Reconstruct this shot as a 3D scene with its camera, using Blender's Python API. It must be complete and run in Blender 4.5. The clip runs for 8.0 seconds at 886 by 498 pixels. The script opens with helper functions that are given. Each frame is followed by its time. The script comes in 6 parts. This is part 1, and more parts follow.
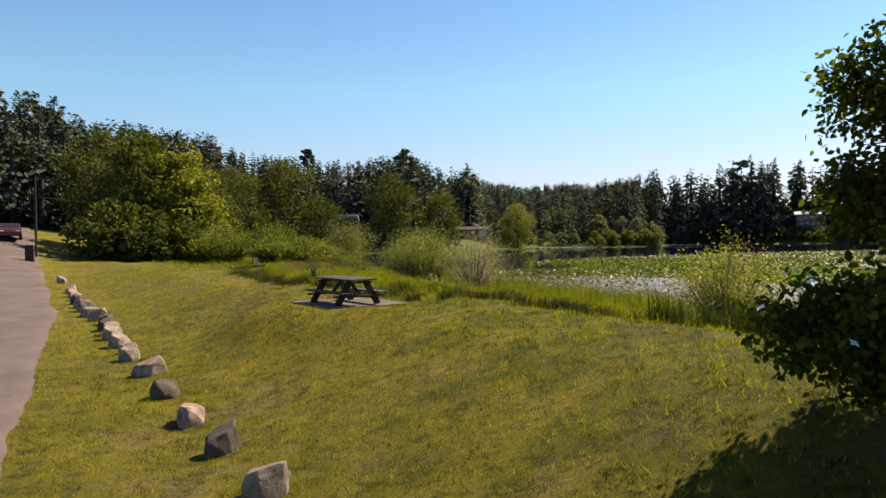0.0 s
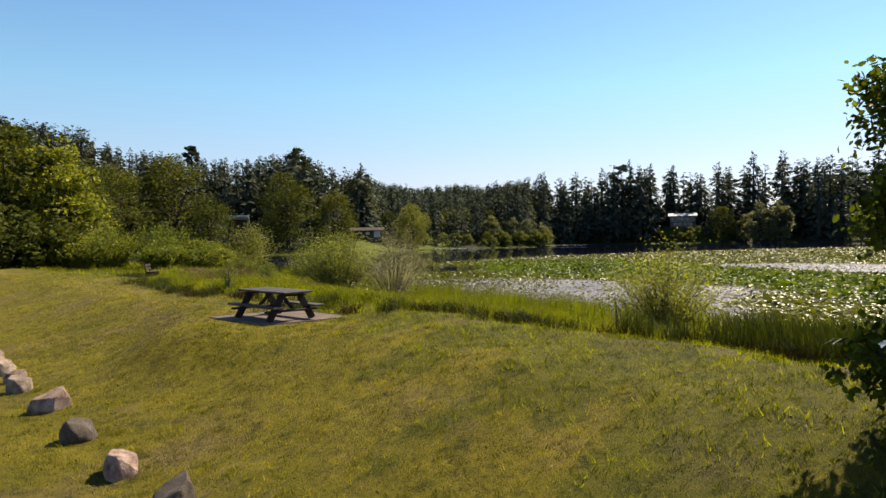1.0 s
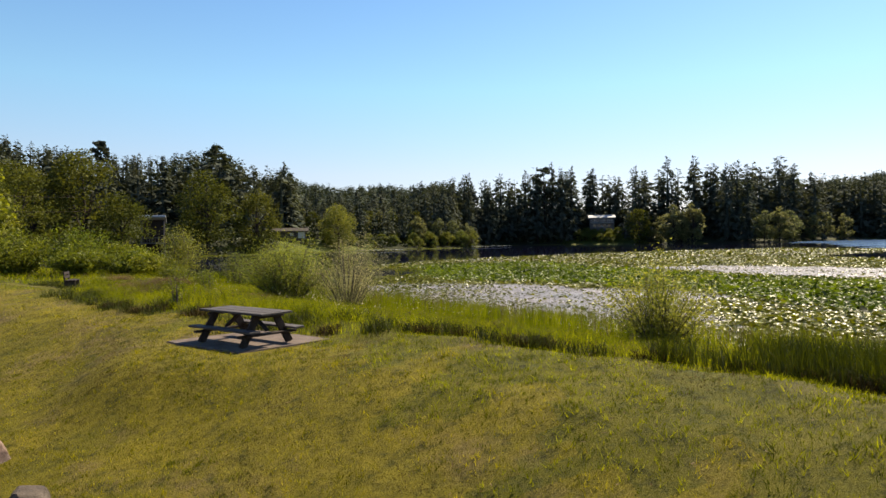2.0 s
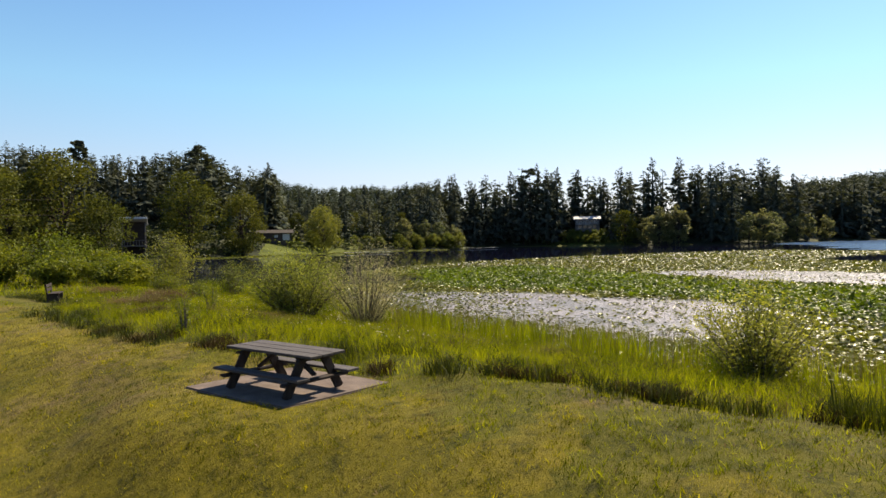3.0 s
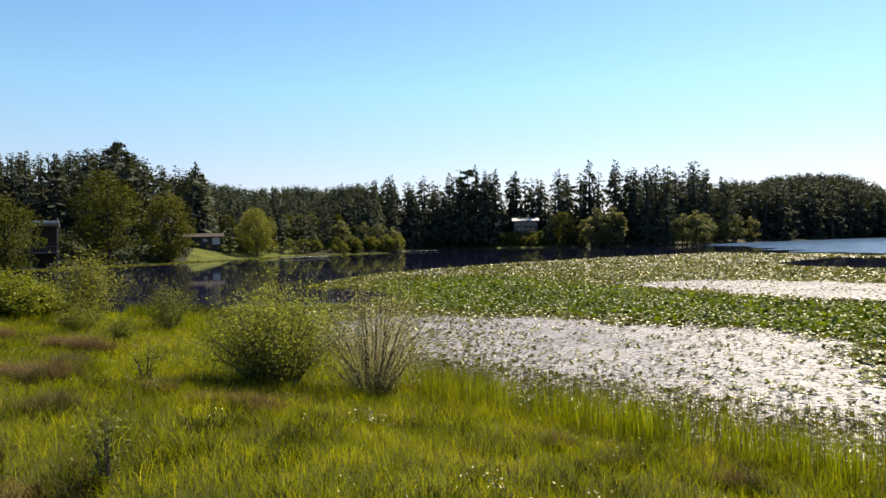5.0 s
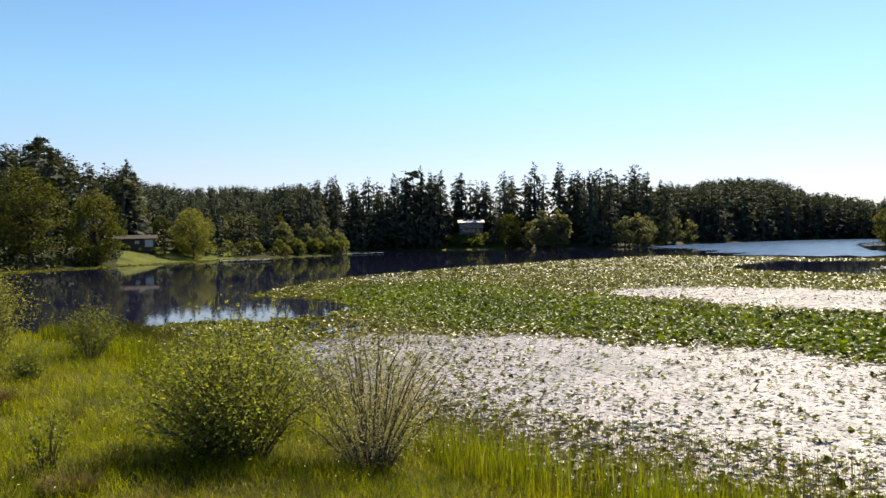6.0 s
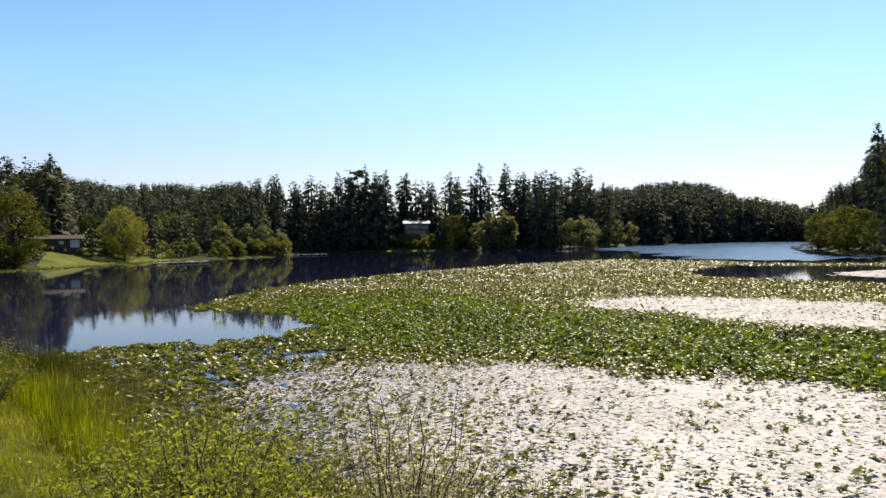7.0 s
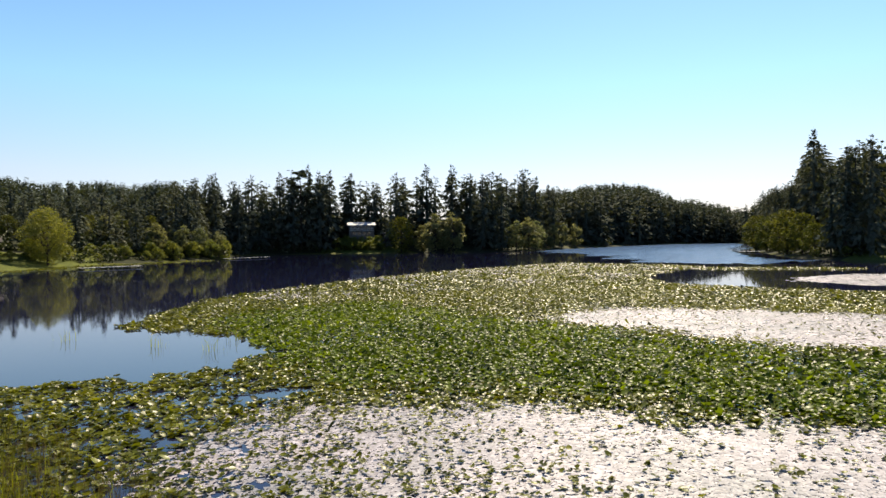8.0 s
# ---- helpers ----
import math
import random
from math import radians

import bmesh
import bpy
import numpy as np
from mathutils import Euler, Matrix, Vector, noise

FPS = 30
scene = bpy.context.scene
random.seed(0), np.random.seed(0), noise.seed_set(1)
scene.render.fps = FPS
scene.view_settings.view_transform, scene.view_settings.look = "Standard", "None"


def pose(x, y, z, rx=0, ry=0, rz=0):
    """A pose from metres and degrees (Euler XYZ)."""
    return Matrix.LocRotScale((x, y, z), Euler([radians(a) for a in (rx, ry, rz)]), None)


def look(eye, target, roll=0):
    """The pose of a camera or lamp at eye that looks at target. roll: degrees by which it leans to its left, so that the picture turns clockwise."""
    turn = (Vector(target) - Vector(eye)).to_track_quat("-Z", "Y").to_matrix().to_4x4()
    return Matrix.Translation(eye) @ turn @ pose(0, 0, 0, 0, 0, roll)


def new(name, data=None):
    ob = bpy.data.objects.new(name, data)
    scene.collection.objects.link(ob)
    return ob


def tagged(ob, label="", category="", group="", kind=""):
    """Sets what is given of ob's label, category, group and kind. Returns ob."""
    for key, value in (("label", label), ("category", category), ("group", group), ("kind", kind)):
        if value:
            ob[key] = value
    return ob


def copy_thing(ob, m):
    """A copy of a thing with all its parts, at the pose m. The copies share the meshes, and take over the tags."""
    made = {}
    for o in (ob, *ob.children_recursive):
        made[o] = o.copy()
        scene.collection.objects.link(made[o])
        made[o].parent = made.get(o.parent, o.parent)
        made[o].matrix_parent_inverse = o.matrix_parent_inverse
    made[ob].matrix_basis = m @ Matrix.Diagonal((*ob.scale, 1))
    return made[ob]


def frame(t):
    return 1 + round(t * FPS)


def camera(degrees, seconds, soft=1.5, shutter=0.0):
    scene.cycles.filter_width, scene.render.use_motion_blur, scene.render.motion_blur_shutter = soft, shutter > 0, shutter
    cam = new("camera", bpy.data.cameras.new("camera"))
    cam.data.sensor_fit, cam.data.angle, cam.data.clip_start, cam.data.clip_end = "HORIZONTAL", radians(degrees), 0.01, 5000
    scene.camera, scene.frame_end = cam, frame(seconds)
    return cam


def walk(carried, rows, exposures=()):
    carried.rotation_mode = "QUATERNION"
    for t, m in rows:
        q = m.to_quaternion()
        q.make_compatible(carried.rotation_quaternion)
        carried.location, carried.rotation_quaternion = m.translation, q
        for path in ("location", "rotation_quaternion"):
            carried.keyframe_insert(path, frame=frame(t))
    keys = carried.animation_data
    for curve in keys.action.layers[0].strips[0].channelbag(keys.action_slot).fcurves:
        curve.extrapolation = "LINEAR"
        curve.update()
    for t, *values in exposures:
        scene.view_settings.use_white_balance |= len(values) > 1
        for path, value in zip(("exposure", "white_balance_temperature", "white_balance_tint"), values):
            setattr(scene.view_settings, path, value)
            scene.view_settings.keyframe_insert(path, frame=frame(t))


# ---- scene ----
cam = camera(67.9, 8.0)
PATH = [
    (0, (-0.111, 1.332, 2.56), (-0.409, 3.31, 2.54), -0.7),
    (0.5, (-0.712, 1.755, 2.636), (-0.841, 3.751, 2.616), -0.8),
    (1, (-1.393, 2.213, 2.755), (-1.363, 4.213, 2.732), -0.9),
    (1.5, (-2.117, 2.807, 2.873), (-1.932, 4.798, 2.847), -0.9),
    (1.7, (-2.407, 3.129, 2.941), (-2.182, 5.116, 2.915), -0.9),
    (2.8, (-3.947, 5.792, 3.336), (-3.636, 7.767, 3.311), -0.8),
    (3, (-4.197, 6.403, 3.413), (-3.878, 8.378, 3.389), -0.9),
    (3.5, (-4.76, 7.969, 3.619), (-4.423, 9.941, 3.596), -0.9),
    (4, (-5.247, 9.703, 3.833), (-4.857, 11.664, 3.81), -1.0),
    (4.2, (-5.439, 10.45, 3.914), (-5.018, 12.405, 3.891), -1.0),
    (5.3, (-5.903, 15.24, 4.354), (-5.338, 17.159, 4.329), -1.1),
    (5.5, (-5.976, 16.14, 4.396), (-5.375, 18.047, 4.372), -1.0),
    (6, (-6.21, 18.482, 4.645), (-5.521, 20.36, 4.62), -1.1),
    (6.5, (-6.255, 20.857, 4.915), (-5.484, 22.702, 4.888), -1.0),
    (7, (-6.25, 23.269, 5.256), (-5.398, 25.078, 5.228), -0.8),
    (7.5, (-6.073, 25.748, 5.582), (-5.141, 27.517, 5.554), -0.9),
    (8, (-5.776, 28.314, 5.903), (-4.769, 30.041, 5.875), -0.8),
]
walk(cam, [(t, look(eye, target, roll)) for t, eye, target, roll in PATH])

# ---------------------------------------------------------------- light
SUN_AZ, SUN_EL = radians(49), radians(48)
SUN_DIR = Vector((math.cos(SUN_EL) * math.sin(SUN_AZ), math.cos(SUN_EL) * math.cos(SUN_AZ), math.sin(SUN_EL)))
scene.view_settings.exposure = 1.20

world = bpy.data.worlds.new("daylight")
world.use_nodes = True
scene.world = world
wn = world.node_tree
sky = wn.nodes.new("ShaderNodeTexSky")
sky.sky_type = "NISHITA"
sky.sun_disc = False
sky.sun_elevation, sky.sun_rotation = SUN_EL, SUN_AZ
sky.altitude, sky.air_density, sky.dust_density, sky.ozone_density = 50, 1.0, 0.35, 1.2
deep = wn.nodes.new("ShaderNodeGamma")
deep.inputs["Gamma"].default_value = 0.84
wn.links.new(sky.outputs["Color"], deep.inputs["Color"])
# summer haze: milky above the woods, turquoise higher up
up_co = wn.nodes.new("ShaderNodeTexCoord")
up_z = wn.nodes.new("ShaderNodeSeparateXYZ")
wn.links.new(up_co.outputs["Generated"], up_z.inputs["Vector"])
air = wn.nodes.new("ShaderNodeValToRGB")
while len(air.color_ramp.elements) < 6:
    air.color_ramp.elements.new(0.5)
for e, (p, c) in zip(air.color_ramp.elements, ((0.0, (0.64, 0.585, 0.67)), (0.10, (0.705, 0.685, 0.75)), (0.22, (0.635, 0.83, 0.865)), (0.36, (0.52, 0.725, 0.88)), (0.55, (0.34, 0.46, 0.70)), (1.0, (0.21, 0.31, 0.50)))):
    e.position, e.color = p, (*c, 1)
wn.links.new(up_z.outputs["Z"], air.inputs["Fac"])
clear_air = wn.nodes.new("ShaderNodeMix")
clear_air.data_type, clear_air.blend_type = "RGBA", "MULTIPLY"
clear_air.inputs["Factor"].default_value = 1.0
wn.links.new(deep.outputs["Color"], clear_air.inputs["A"])
wn.links.new(air.outputs["Color"], clear_air.inputs["B"])
wn.links.new(clear_air.outputs["Result"], wn.nodes["Background"].inputs["Color"])
wn.nodes["Background"].inputs["Strength"].default_value = 0.110

sun_data = bpy.data.lights.new("sun", "SUN")
sun_data.energy, sun_data.angle, sun_data.color = 5.0, radians(0.5), (1.0, 0.855, 0.63)
sun = new("sun", sun_data)
sun.matrix_world = look(SUN_DIR * 200, (0, 0, 0))


# ---------------------------------------------------------------- materials
def material(name):
    m = bpy.data.materials.new(name)
    m.use_nodes = True
    nt = m.node_tree
    return m, nt, nt.nodes["Principled BSDF"], nt.nodes["Material Output"]


def node(nt, kind, **values):
    n = nt.nodes.new(kind)
    for key, value in values.items():
        n.inputs[key.replace("_", " ")].default_value = value
    return n


def noise_at(nt, scale, detail=4.0, rough=0.6, stretch=None):
    co = nt.nodes.new("ShaderNodeTexCoord")
    out = co.outputs["Object"]
    if stretch:
        mp = node(nt, "ShaderNodeMapping", Scale=stretch)
        nt.links.new(out, mp.inputs["Vector"])
        out = mp.outputs["Vector"]
    n = node(nt, "ShaderNodeTexNoise", Scale=scale, Detail=detail, Roughness=rough)
    nt.links.new(out, n.inputs["Vector"])
    return n.outputs["Fac"]


def ramp(nt, fac, stops):
    r = nt.nodes.new("ShaderNodeValToRGB")
    els = r.color_ramp.elements
    while len(els) < len(stops):
        els.new(0.5)
    for e, (p, c) in zip(els, stops):
        e.position, e.color = p, (*c, 1) if len(c) == 3 else c
    nt.links.new(fac, r.inputs["Fac"])
    return r.outputs["Color"]


def mixed(nt, fac, a, b, how="MIX"):
    m = nt.nodes.new("ShaderNodeMix")
    m.data_type, m.blend_type = "RGBA", how
    for value, socket in ((fac, m.inputs["Factor"]), (a, m.inputs["A"]), (b, m.inputs["B"])):
        if isinstance(value, (int, float)):
            socket.default_value = value
        elif isinstance(value, tuple):
            socket.default_value = (*value, 1)
        else:
            nt.links.new(value, socket)
    return m.outputs["Result"]


def bumped(nt, bsdf, height, strength, distance):
    b = node(nt, "ShaderNodeBump", Strength=strength, Distance=distance)
    nt.links.new(height, b.inputs["Height"])
    nt.links.new(b.outputs["Normal"], bsdf.inputs["Normal"])


def foliage(name, dark, light, through_light=0.3, rough=0.5, glow=None, gloss=0.4, patch=0.4, deep=(0.62, 0.66, 0.6), span=(0.3, 0.7)):
    """Leaves and blades: each leaf has its own tone, light passes through them."""
    m, nt, p, out = material(name)
    geo = nt.nodes.new("ShaderNodeNewGeometry")
    info = nt.nodes.new("ShaderNodeObjectInfo")
    tone = ramp(nt, geo.outputs["Random Per Island"], ((0.0, dark), (0.75, light), (1.0, tuple(min(1, c * 1.35) for c in light))))
    big = ramp(nt, noise_at(nt, patch, 3), ((span[0], deep), (span[1], (1.15, 1.1, 1.0))))
    tone = mixed(nt, 1.0, tone, big, "MULTIPLY")
    own = ramp(nt, info.outputs["Random"], ((0.0, (0.75, 0.82, 0.8)), (1.0, (1.2, 1.12, 1.0))))
    tone = mixed(nt, 1.0, tone, own, "MULTIPLY")
    nt.links.new(tone, p.inputs["Base Color"])
    p.inputs["Roughness"].default_value = rough
    p.inputs["Specular IOR Level"].default_value = gloss
    if through_light:
        tr = nt.nodes.new("ShaderNodeBsdfTranslucent")
        nt.links.new(mixed(nt, 1.0, tone, glow or (1.5, 1.45, 0.5), "MULTIPLY"), tr.inputs["Color"])
        mx = nt.nodes.new("ShaderNodeMixShader")
        mx.inputs["Fac"].default_value = through_light
        nt.links.new(p.outputs["BSDF"], mx.inputs[1])
        nt.links.new(tr.outputs["BSDF"], mx.inputs[2])
        nt.links.new(mx.outputs["Shader"], out.inputs["Surface"])
    return m


def surface(name, stops, scale, rough=0.85, fine=None, bump=0.4, depth=0.02, metal=0.0, stretch=None, fine_scale=None):
    """A solid surface with tone at one scale and grain and relief at a finer one."""
    m, nt, p, out = material(name)
    tone = ramp(nt, noise_at(nt, scale, 5, 0.6, stretch), stops)
    grain = noise_at(nt, fine_scale or scale * 9, 6, 0.7, stretch)
    lo = 1 - (fine if fine is not None else 0.3)
    tone = mixed(nt, 1.0, tone, ramp(nt, grain, ((0.3, (lo, lo, lo)), (0.7, (1.12, 1.12, 1.12)))), "MULTIPLY")
    info = nt.nodes.new("ShaderNodeObjectInfo")
    tone = mixed(nt, 1.0, tone, ramp(nt, info.outputs["Random"], ((0.0, (0.85, 0.85, 0.85)), (1.0, (1.1, 1.1, 1.1)))), "MULTIPLY")
    nt.links.new(tone, p.inputs["Base Color"])
    p.inputs["Roughness"].default_value = rough
    p.inputs["Metallic"].default_value = metal
    if rough > 0.8:
        p.inputs["Specular IOR Level"].default_value = 0.15
    if bump:
        bumped(nt, p, grain, bump, depth)
    return m


def lawn_material(name, k):
    m, nt, p, out = material(name)
    green = ramp(nt, noise_at(nt, 0.55, 6, 0.65), ((0.30, (0.094, 0.091, 0.0045)), (0.5, (0.148, 0.129, 0.0065)), (0.72, (0.190, 0.158, 0.011))))
    dry = ramp(nt, noise_at(nt, 0.33, 5, 0.7), ((0.52, (0, 0, 0)), (0.66, (1, 1, 1))))
    col = mixed(nt, dry, green, (0.160, 0.122, 0.046))
    col = mixed(nt, 1.0, col, k, "MULTIPLY")
    mott = ramp(nt, noise_at(nt, 3.2, 8, 0.82), ((0.36, (0.30, 0.34, 0.26)), (0.5, (0.95, 0.95, 0.95)), (0.70, (1.35, 1.28, 1.2))))
    col = mixed(nt, 1.0, col, mott, "MULTIPLY")
    fine = noise_at(nt, 55.0, 5, 0.8)
    col = mixed(nt, 1.0, col, ramp(nt, fine, ((0.3, (0.65, 0.65, 0.65)), (0.7, (1.2, 1.2, 1.2)))), "MULTIPLY")
    nt.links.new(col, p.inputs["Base Color"])
    p.inputs["Roughness"].default_value = 0.9
    p.inputs["Specular IOR Level"].default_value = 0.15
    tuft = mixed(nt, 0.45, noise_at(nt, 9.0, 5, 0.7), fine)
    bumped(nt, p, mixed(nt, 0.5, tuft, noise_at(nt, 2.2, 4, 0.6)), 1.0, 0.16)
    return m


def water_material():
    m, nt, p, out = material("lake_water")
    p.inputs["Base Color"].default_value = (0.008, 0.009, 0.028, 1)
    p.inputs["Roughness"].default_value = 0.02
    p.inputs["IOR"].default_value = 1.333
    # still water near the banks, wind ruffles the open lake
    geo = nt.nodes.new("ShaderNodeNewGeometry")
    sep = nt.nodes.new("ShaderNodeSeparateXYZ")
    nt.links.new(geo.outputs["Position"], sep.inputs["Vector"])
    far = nt.nodes.new("ShaderNodeMapRange")
    far.inputs["From Min"].default_value, far.inputs["From Max"].default_value = 185, 260
    far.inputs["To Min"].default_value, far.inputs["To Max"].default_value = 0.0, 1.0
    nt.links.new(sep.outputs["X"], far.inputs["Value"])
    ripples = noise_at(nt, 0.9, 5, 0.6, (1.0, 1.6, 1.0))
    bands = noise_at(nt, 0.02, 3, 0.5, (1.0, 2.6, 1.0))
    gust = ramp(nt, bands, ((0.46, (0.0015, 0.0015, 0.0015)), (0.68, (0.03, 0.03, 0.03))))
    amount = mixed(nt, far.outputs["Result"], gust, (0.85, 0.85, 0.85))
    b = node(nt, "ShaderNodeBump", Distance=0.12)
    nt.links.new(amount, b.inputs["Strength"])
    nt.links.new(ripples, b.inputs["Height"])
    shiver = node(nt, "ShaderNodeBump", Strength=0.010, Distance=0.05)
    nt.links.new(noise_at(nt, 4.0, 3, 0.5, (1.0, 1.8, 1.0)), shiver.inputs["Height"])
    nt.links.new(shiver.outputs["Normal"], b.inputs["Normal"])
    nt.links.new(b.outputs["Normal"], p.inputs["Normal"])
    calm = ramp(nt, bands, ((0.45, (0.005, 0.005, 0.005)), (0.7, (0.03, 0.03, 0.03))))
    nt.links.new(mixed(nt, far.outputs["Result"], calm, (0.10, 0.10, 0.10)), p.inputs["Roughness"])
    return m


def plain(name, colour, rough=0.5, metal=0.0, scale=8.0):
    d = tuple(c * 0.82 for c in colour)
    return surface(name, ((0.3, d), (0.7, colour)), scale, rough, 0.15, 0.1, 0.005, metal)


M_LAWN = lawn_material("mown_grass", (0.92, 0.90, 0.85))
# darker tint: greener lawn, plus the shade beneath its blades painted in
M_LAWN_LUSH = lawn_material("lush_mown_grass", (0.66, 0.72, 0.62))
M_MARSH = surface("marsh_soil", ((0.3, (0.040, 0.044, 0.0050)), (0.6, (0.072, 0.078, 0.008))), 0.8, 0.95, 0.5, 0.8, 0.1)
M_FOREST_FLOOR = surface("forest_floor", ((0.3, (0.01224, 0.01632, 0.00544)), (0.7, (0.0272, 0.03128, 0.00952))), 0.2, 0.95, 0.5, 0.5, 0.2)
M_BANK = surface("bank_grass", ((0.35, (0.048, 0.062, 0.008)), (0.65, (0.100, 0.116, 0.016))), 0.16, 0.95, 0.5, 0.4, 0.2)
M_ROAD = surface("gravel", ((0.3, (0.118, 0.088, 0.082)), (0.7, (0.172, 0.132, 0.124))), 0.7, 0.95, 0.35, 0.6, 0.02, fine_scale=30)
M_CONCRETE = surface("weathered_concrete", ((0.3, (0.098, 0.076, 0.066)), (0.55, (0.155, 0.122, 0.106)), (0.8, (0.21, 0.160, 0.128))), 2.2, 0.9, 0.3, 0.4, 0.01, fine_scale=40)
M_WATER = water_material()
# the reflected sky is painted as blue base colour, specular is nearly off
M_RUFFLED_SKY, _nt, _p, _out = material("sky_tinted_ruffled_water")
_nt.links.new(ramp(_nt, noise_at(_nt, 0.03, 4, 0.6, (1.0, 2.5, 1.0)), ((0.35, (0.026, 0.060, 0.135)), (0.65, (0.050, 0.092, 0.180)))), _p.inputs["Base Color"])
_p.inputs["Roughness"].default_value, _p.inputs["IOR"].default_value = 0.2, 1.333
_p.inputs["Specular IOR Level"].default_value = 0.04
M_ROCKS = [
    surface("pink_granite", ((0.3, (0.10, 0.064, 0.048)), (0.5, (0.29, 0.205, 0.170)), (0.75, (0.42, 0.33, 0.285))), 5, 0.9, 0.35, 0.6, 0.03),
    surface("grey_basalt", ((0.3, (0.050, 0.040, 0.034)), (0.6, (0.110, 0.090, 0.074)), (0.8, (0.20, 0.165, 0.14))), 5, 0.9, 0.4, 0.6, 0.03),
    surface("buff_sandstone", ((0.3, (0.09, 0.068, 0.050)), (0.5, (0.26, 0.205, 0.165)), (0.75, (0.38, 0.315, 0.26))), 5, 0.9, 0.35, 0.6, 0.03),
]
M_BARK = surface("bark", ((0.3, (0.0306, 0.02312, 0.01768)), (0.7, (0.068, 0.0544, 0.04216))), 3, 0.95, 0.4, 0.7, 0.04, stretch=(1, 1, 0.25))
M_STEM = surface("grey_twigs", ((0.3, (0.068, 0.0578, 0.0408)), (0.7, (0.136, 0.119, 0.0884))), 6, 0.9, 0.3, 0.3, 0.01)
M_WOOD = surface("weathered_timber", ((0.3, (0.024, 0.019, 0.018)), (0.55, (0.062, 0.050, 0.048)), (0.8, (0.135, 0.113, 0.108))), 5, 0.8, 0.5, 0.5, 0.006, stretch=(0.5, 6, 6), fine_scale=22)
M_WOOD_DARK = surface("dark_timber", ((0.3, (0.0272, 0.0204, 0.01836)), (0.7, (0.0544, 0.04216, 0.03672))), 5, 0.85, 0.4, 0.4, 0.006, stretch=(2, 2, 0.6), fine_scale=25)
M_CONIFER = foliage("fir_needles", (0.056, 0.066, 0.062), (0.086, 0.099, 0.086), 0.12, 0.9, gloss=0.03, patch=0.12)
M_BROADLEAF = foliage("broad_leaves", (0.046, 0.054, 0.014), (0.096, 0.108, 0.030), 0.28, 0.7, gloss=0.04, patch=0.25)
# far leaves: distance haze and backlight are mixed into the base colour
M_FAR_HAZED = foliage("haze_paled_leaves", (0.100, 0.108, 0.058), (0.170, 0.178, 0.098), 0.42, 0.6, (1.4, 1.4, 0.9), 0.1, 0.25)
M_HAZE = foliage("pale_twig_leaves", (0.22, 0.212, 0.140), (0.40, 0.385, 0.260), 0.55, 0.6, (1.2, 1.18, 0.85), 0.1, 0.8)
M_OLIVE = foliage("olive_leaves", (0.092, 0.107, 0.030), (0.172, 0.190, 0.056), 0.38, 0.6, gloss=0.1, patch=0.3)
M_WILLOW = foliage("willow_leaves", (0.094, 0.115, 0.013), (0.175, 0.195, 0.030), 0.38, 0.55, gloss=0.12, patch=0.5)
M_SHRUB = foliage("shrub_leaves", (0.105, 0.116, 0.030), (0.265, 0.275, 0.082), 0.54, 0.5, gloss=0.12, patch=0.9)
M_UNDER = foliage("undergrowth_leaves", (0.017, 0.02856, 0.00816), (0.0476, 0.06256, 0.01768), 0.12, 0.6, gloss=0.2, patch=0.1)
M_ALDER = foliage("dogwood_leaves", (0.034, 0.046, 0.006), (0.095, 0.118, 0.014), 0.45, 0.5, gloss=0.08, patch=1.5)
M_GRASS = foliage("tall_grass", (0.082, 0.104, 0.0045), (0.225, 0.250, 0.012), 0.48, 0.8, gloss=0.02, patch=0.8, deep=(0.38, 0.45, 0.40), span=(0.36, 0.62))
M_REED = foliage("iris_leaves", (0.016, 0.024, 0.003), (0.042, 0.054, 0.007), 0.28, 0.5, gloss=0.18, patch=0.6)
M_SEDGE = foliage("sedge_leaves", (0.030, 0.036, 0.008), (0.062, 0.070, 0.014), 0.15, 0.6, gloss=0.1, patch=0.9)
M_TUFT = foliage("coarse_turf", (0.055, 0.066, 0.005), (0.130, 0.140, 0.010), 0.3, 0.8, gloss=0.04, patch=1.4)
M_RUSH = foliage("brown_rushes", (0.072, 0.066, 0.026), (0.160, 0.142, 0.060), 0.2, 0.7, (1.2, 1.1, 0.7), 0.05, 0.8)
M_THATCH = foliage("dead_thatch", (0.022, 0.016, 0.008), (0.060, 0.045, 0.022), 0.1, 0.8, gloss=0.05, patch=1.2)
M_DRY = foliage("dry_stalks", (0.095, 0.062, 0.030), (0.185, 0.130, 0.070), 0.25, 0.7, (1.2, 1.05, 0.8), 0.2, 0.7)
# deep and span paint the shade of gaps between tufts into the blades
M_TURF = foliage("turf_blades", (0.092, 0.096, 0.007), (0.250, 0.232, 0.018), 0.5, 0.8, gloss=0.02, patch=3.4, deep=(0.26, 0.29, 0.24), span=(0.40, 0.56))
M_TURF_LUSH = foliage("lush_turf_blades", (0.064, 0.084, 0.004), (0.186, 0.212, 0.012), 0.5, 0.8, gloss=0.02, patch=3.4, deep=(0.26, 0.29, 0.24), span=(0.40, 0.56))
M_WORN = foliage("worn_turf", (0.080, 0.058, 0.020), (0.165, 0.118, 0.045), 0.15, 0.8, (1.2, 1.0, 0.7), 0.08, 2.0)
M_PAD = foliage("lily_pads", (0.012, 0.020, 0.002), (0.118, 0.132, 0.013), 0.28, 0.36, gloss=0.13, patch=0.12)
M_PAD_DEEP = foliage("deep_green_pads", (0.010, 0.024, 0.002), (0.098, 0.142, 0.010), 0.36, 0.4, gloss=0.08, patch=0.12)
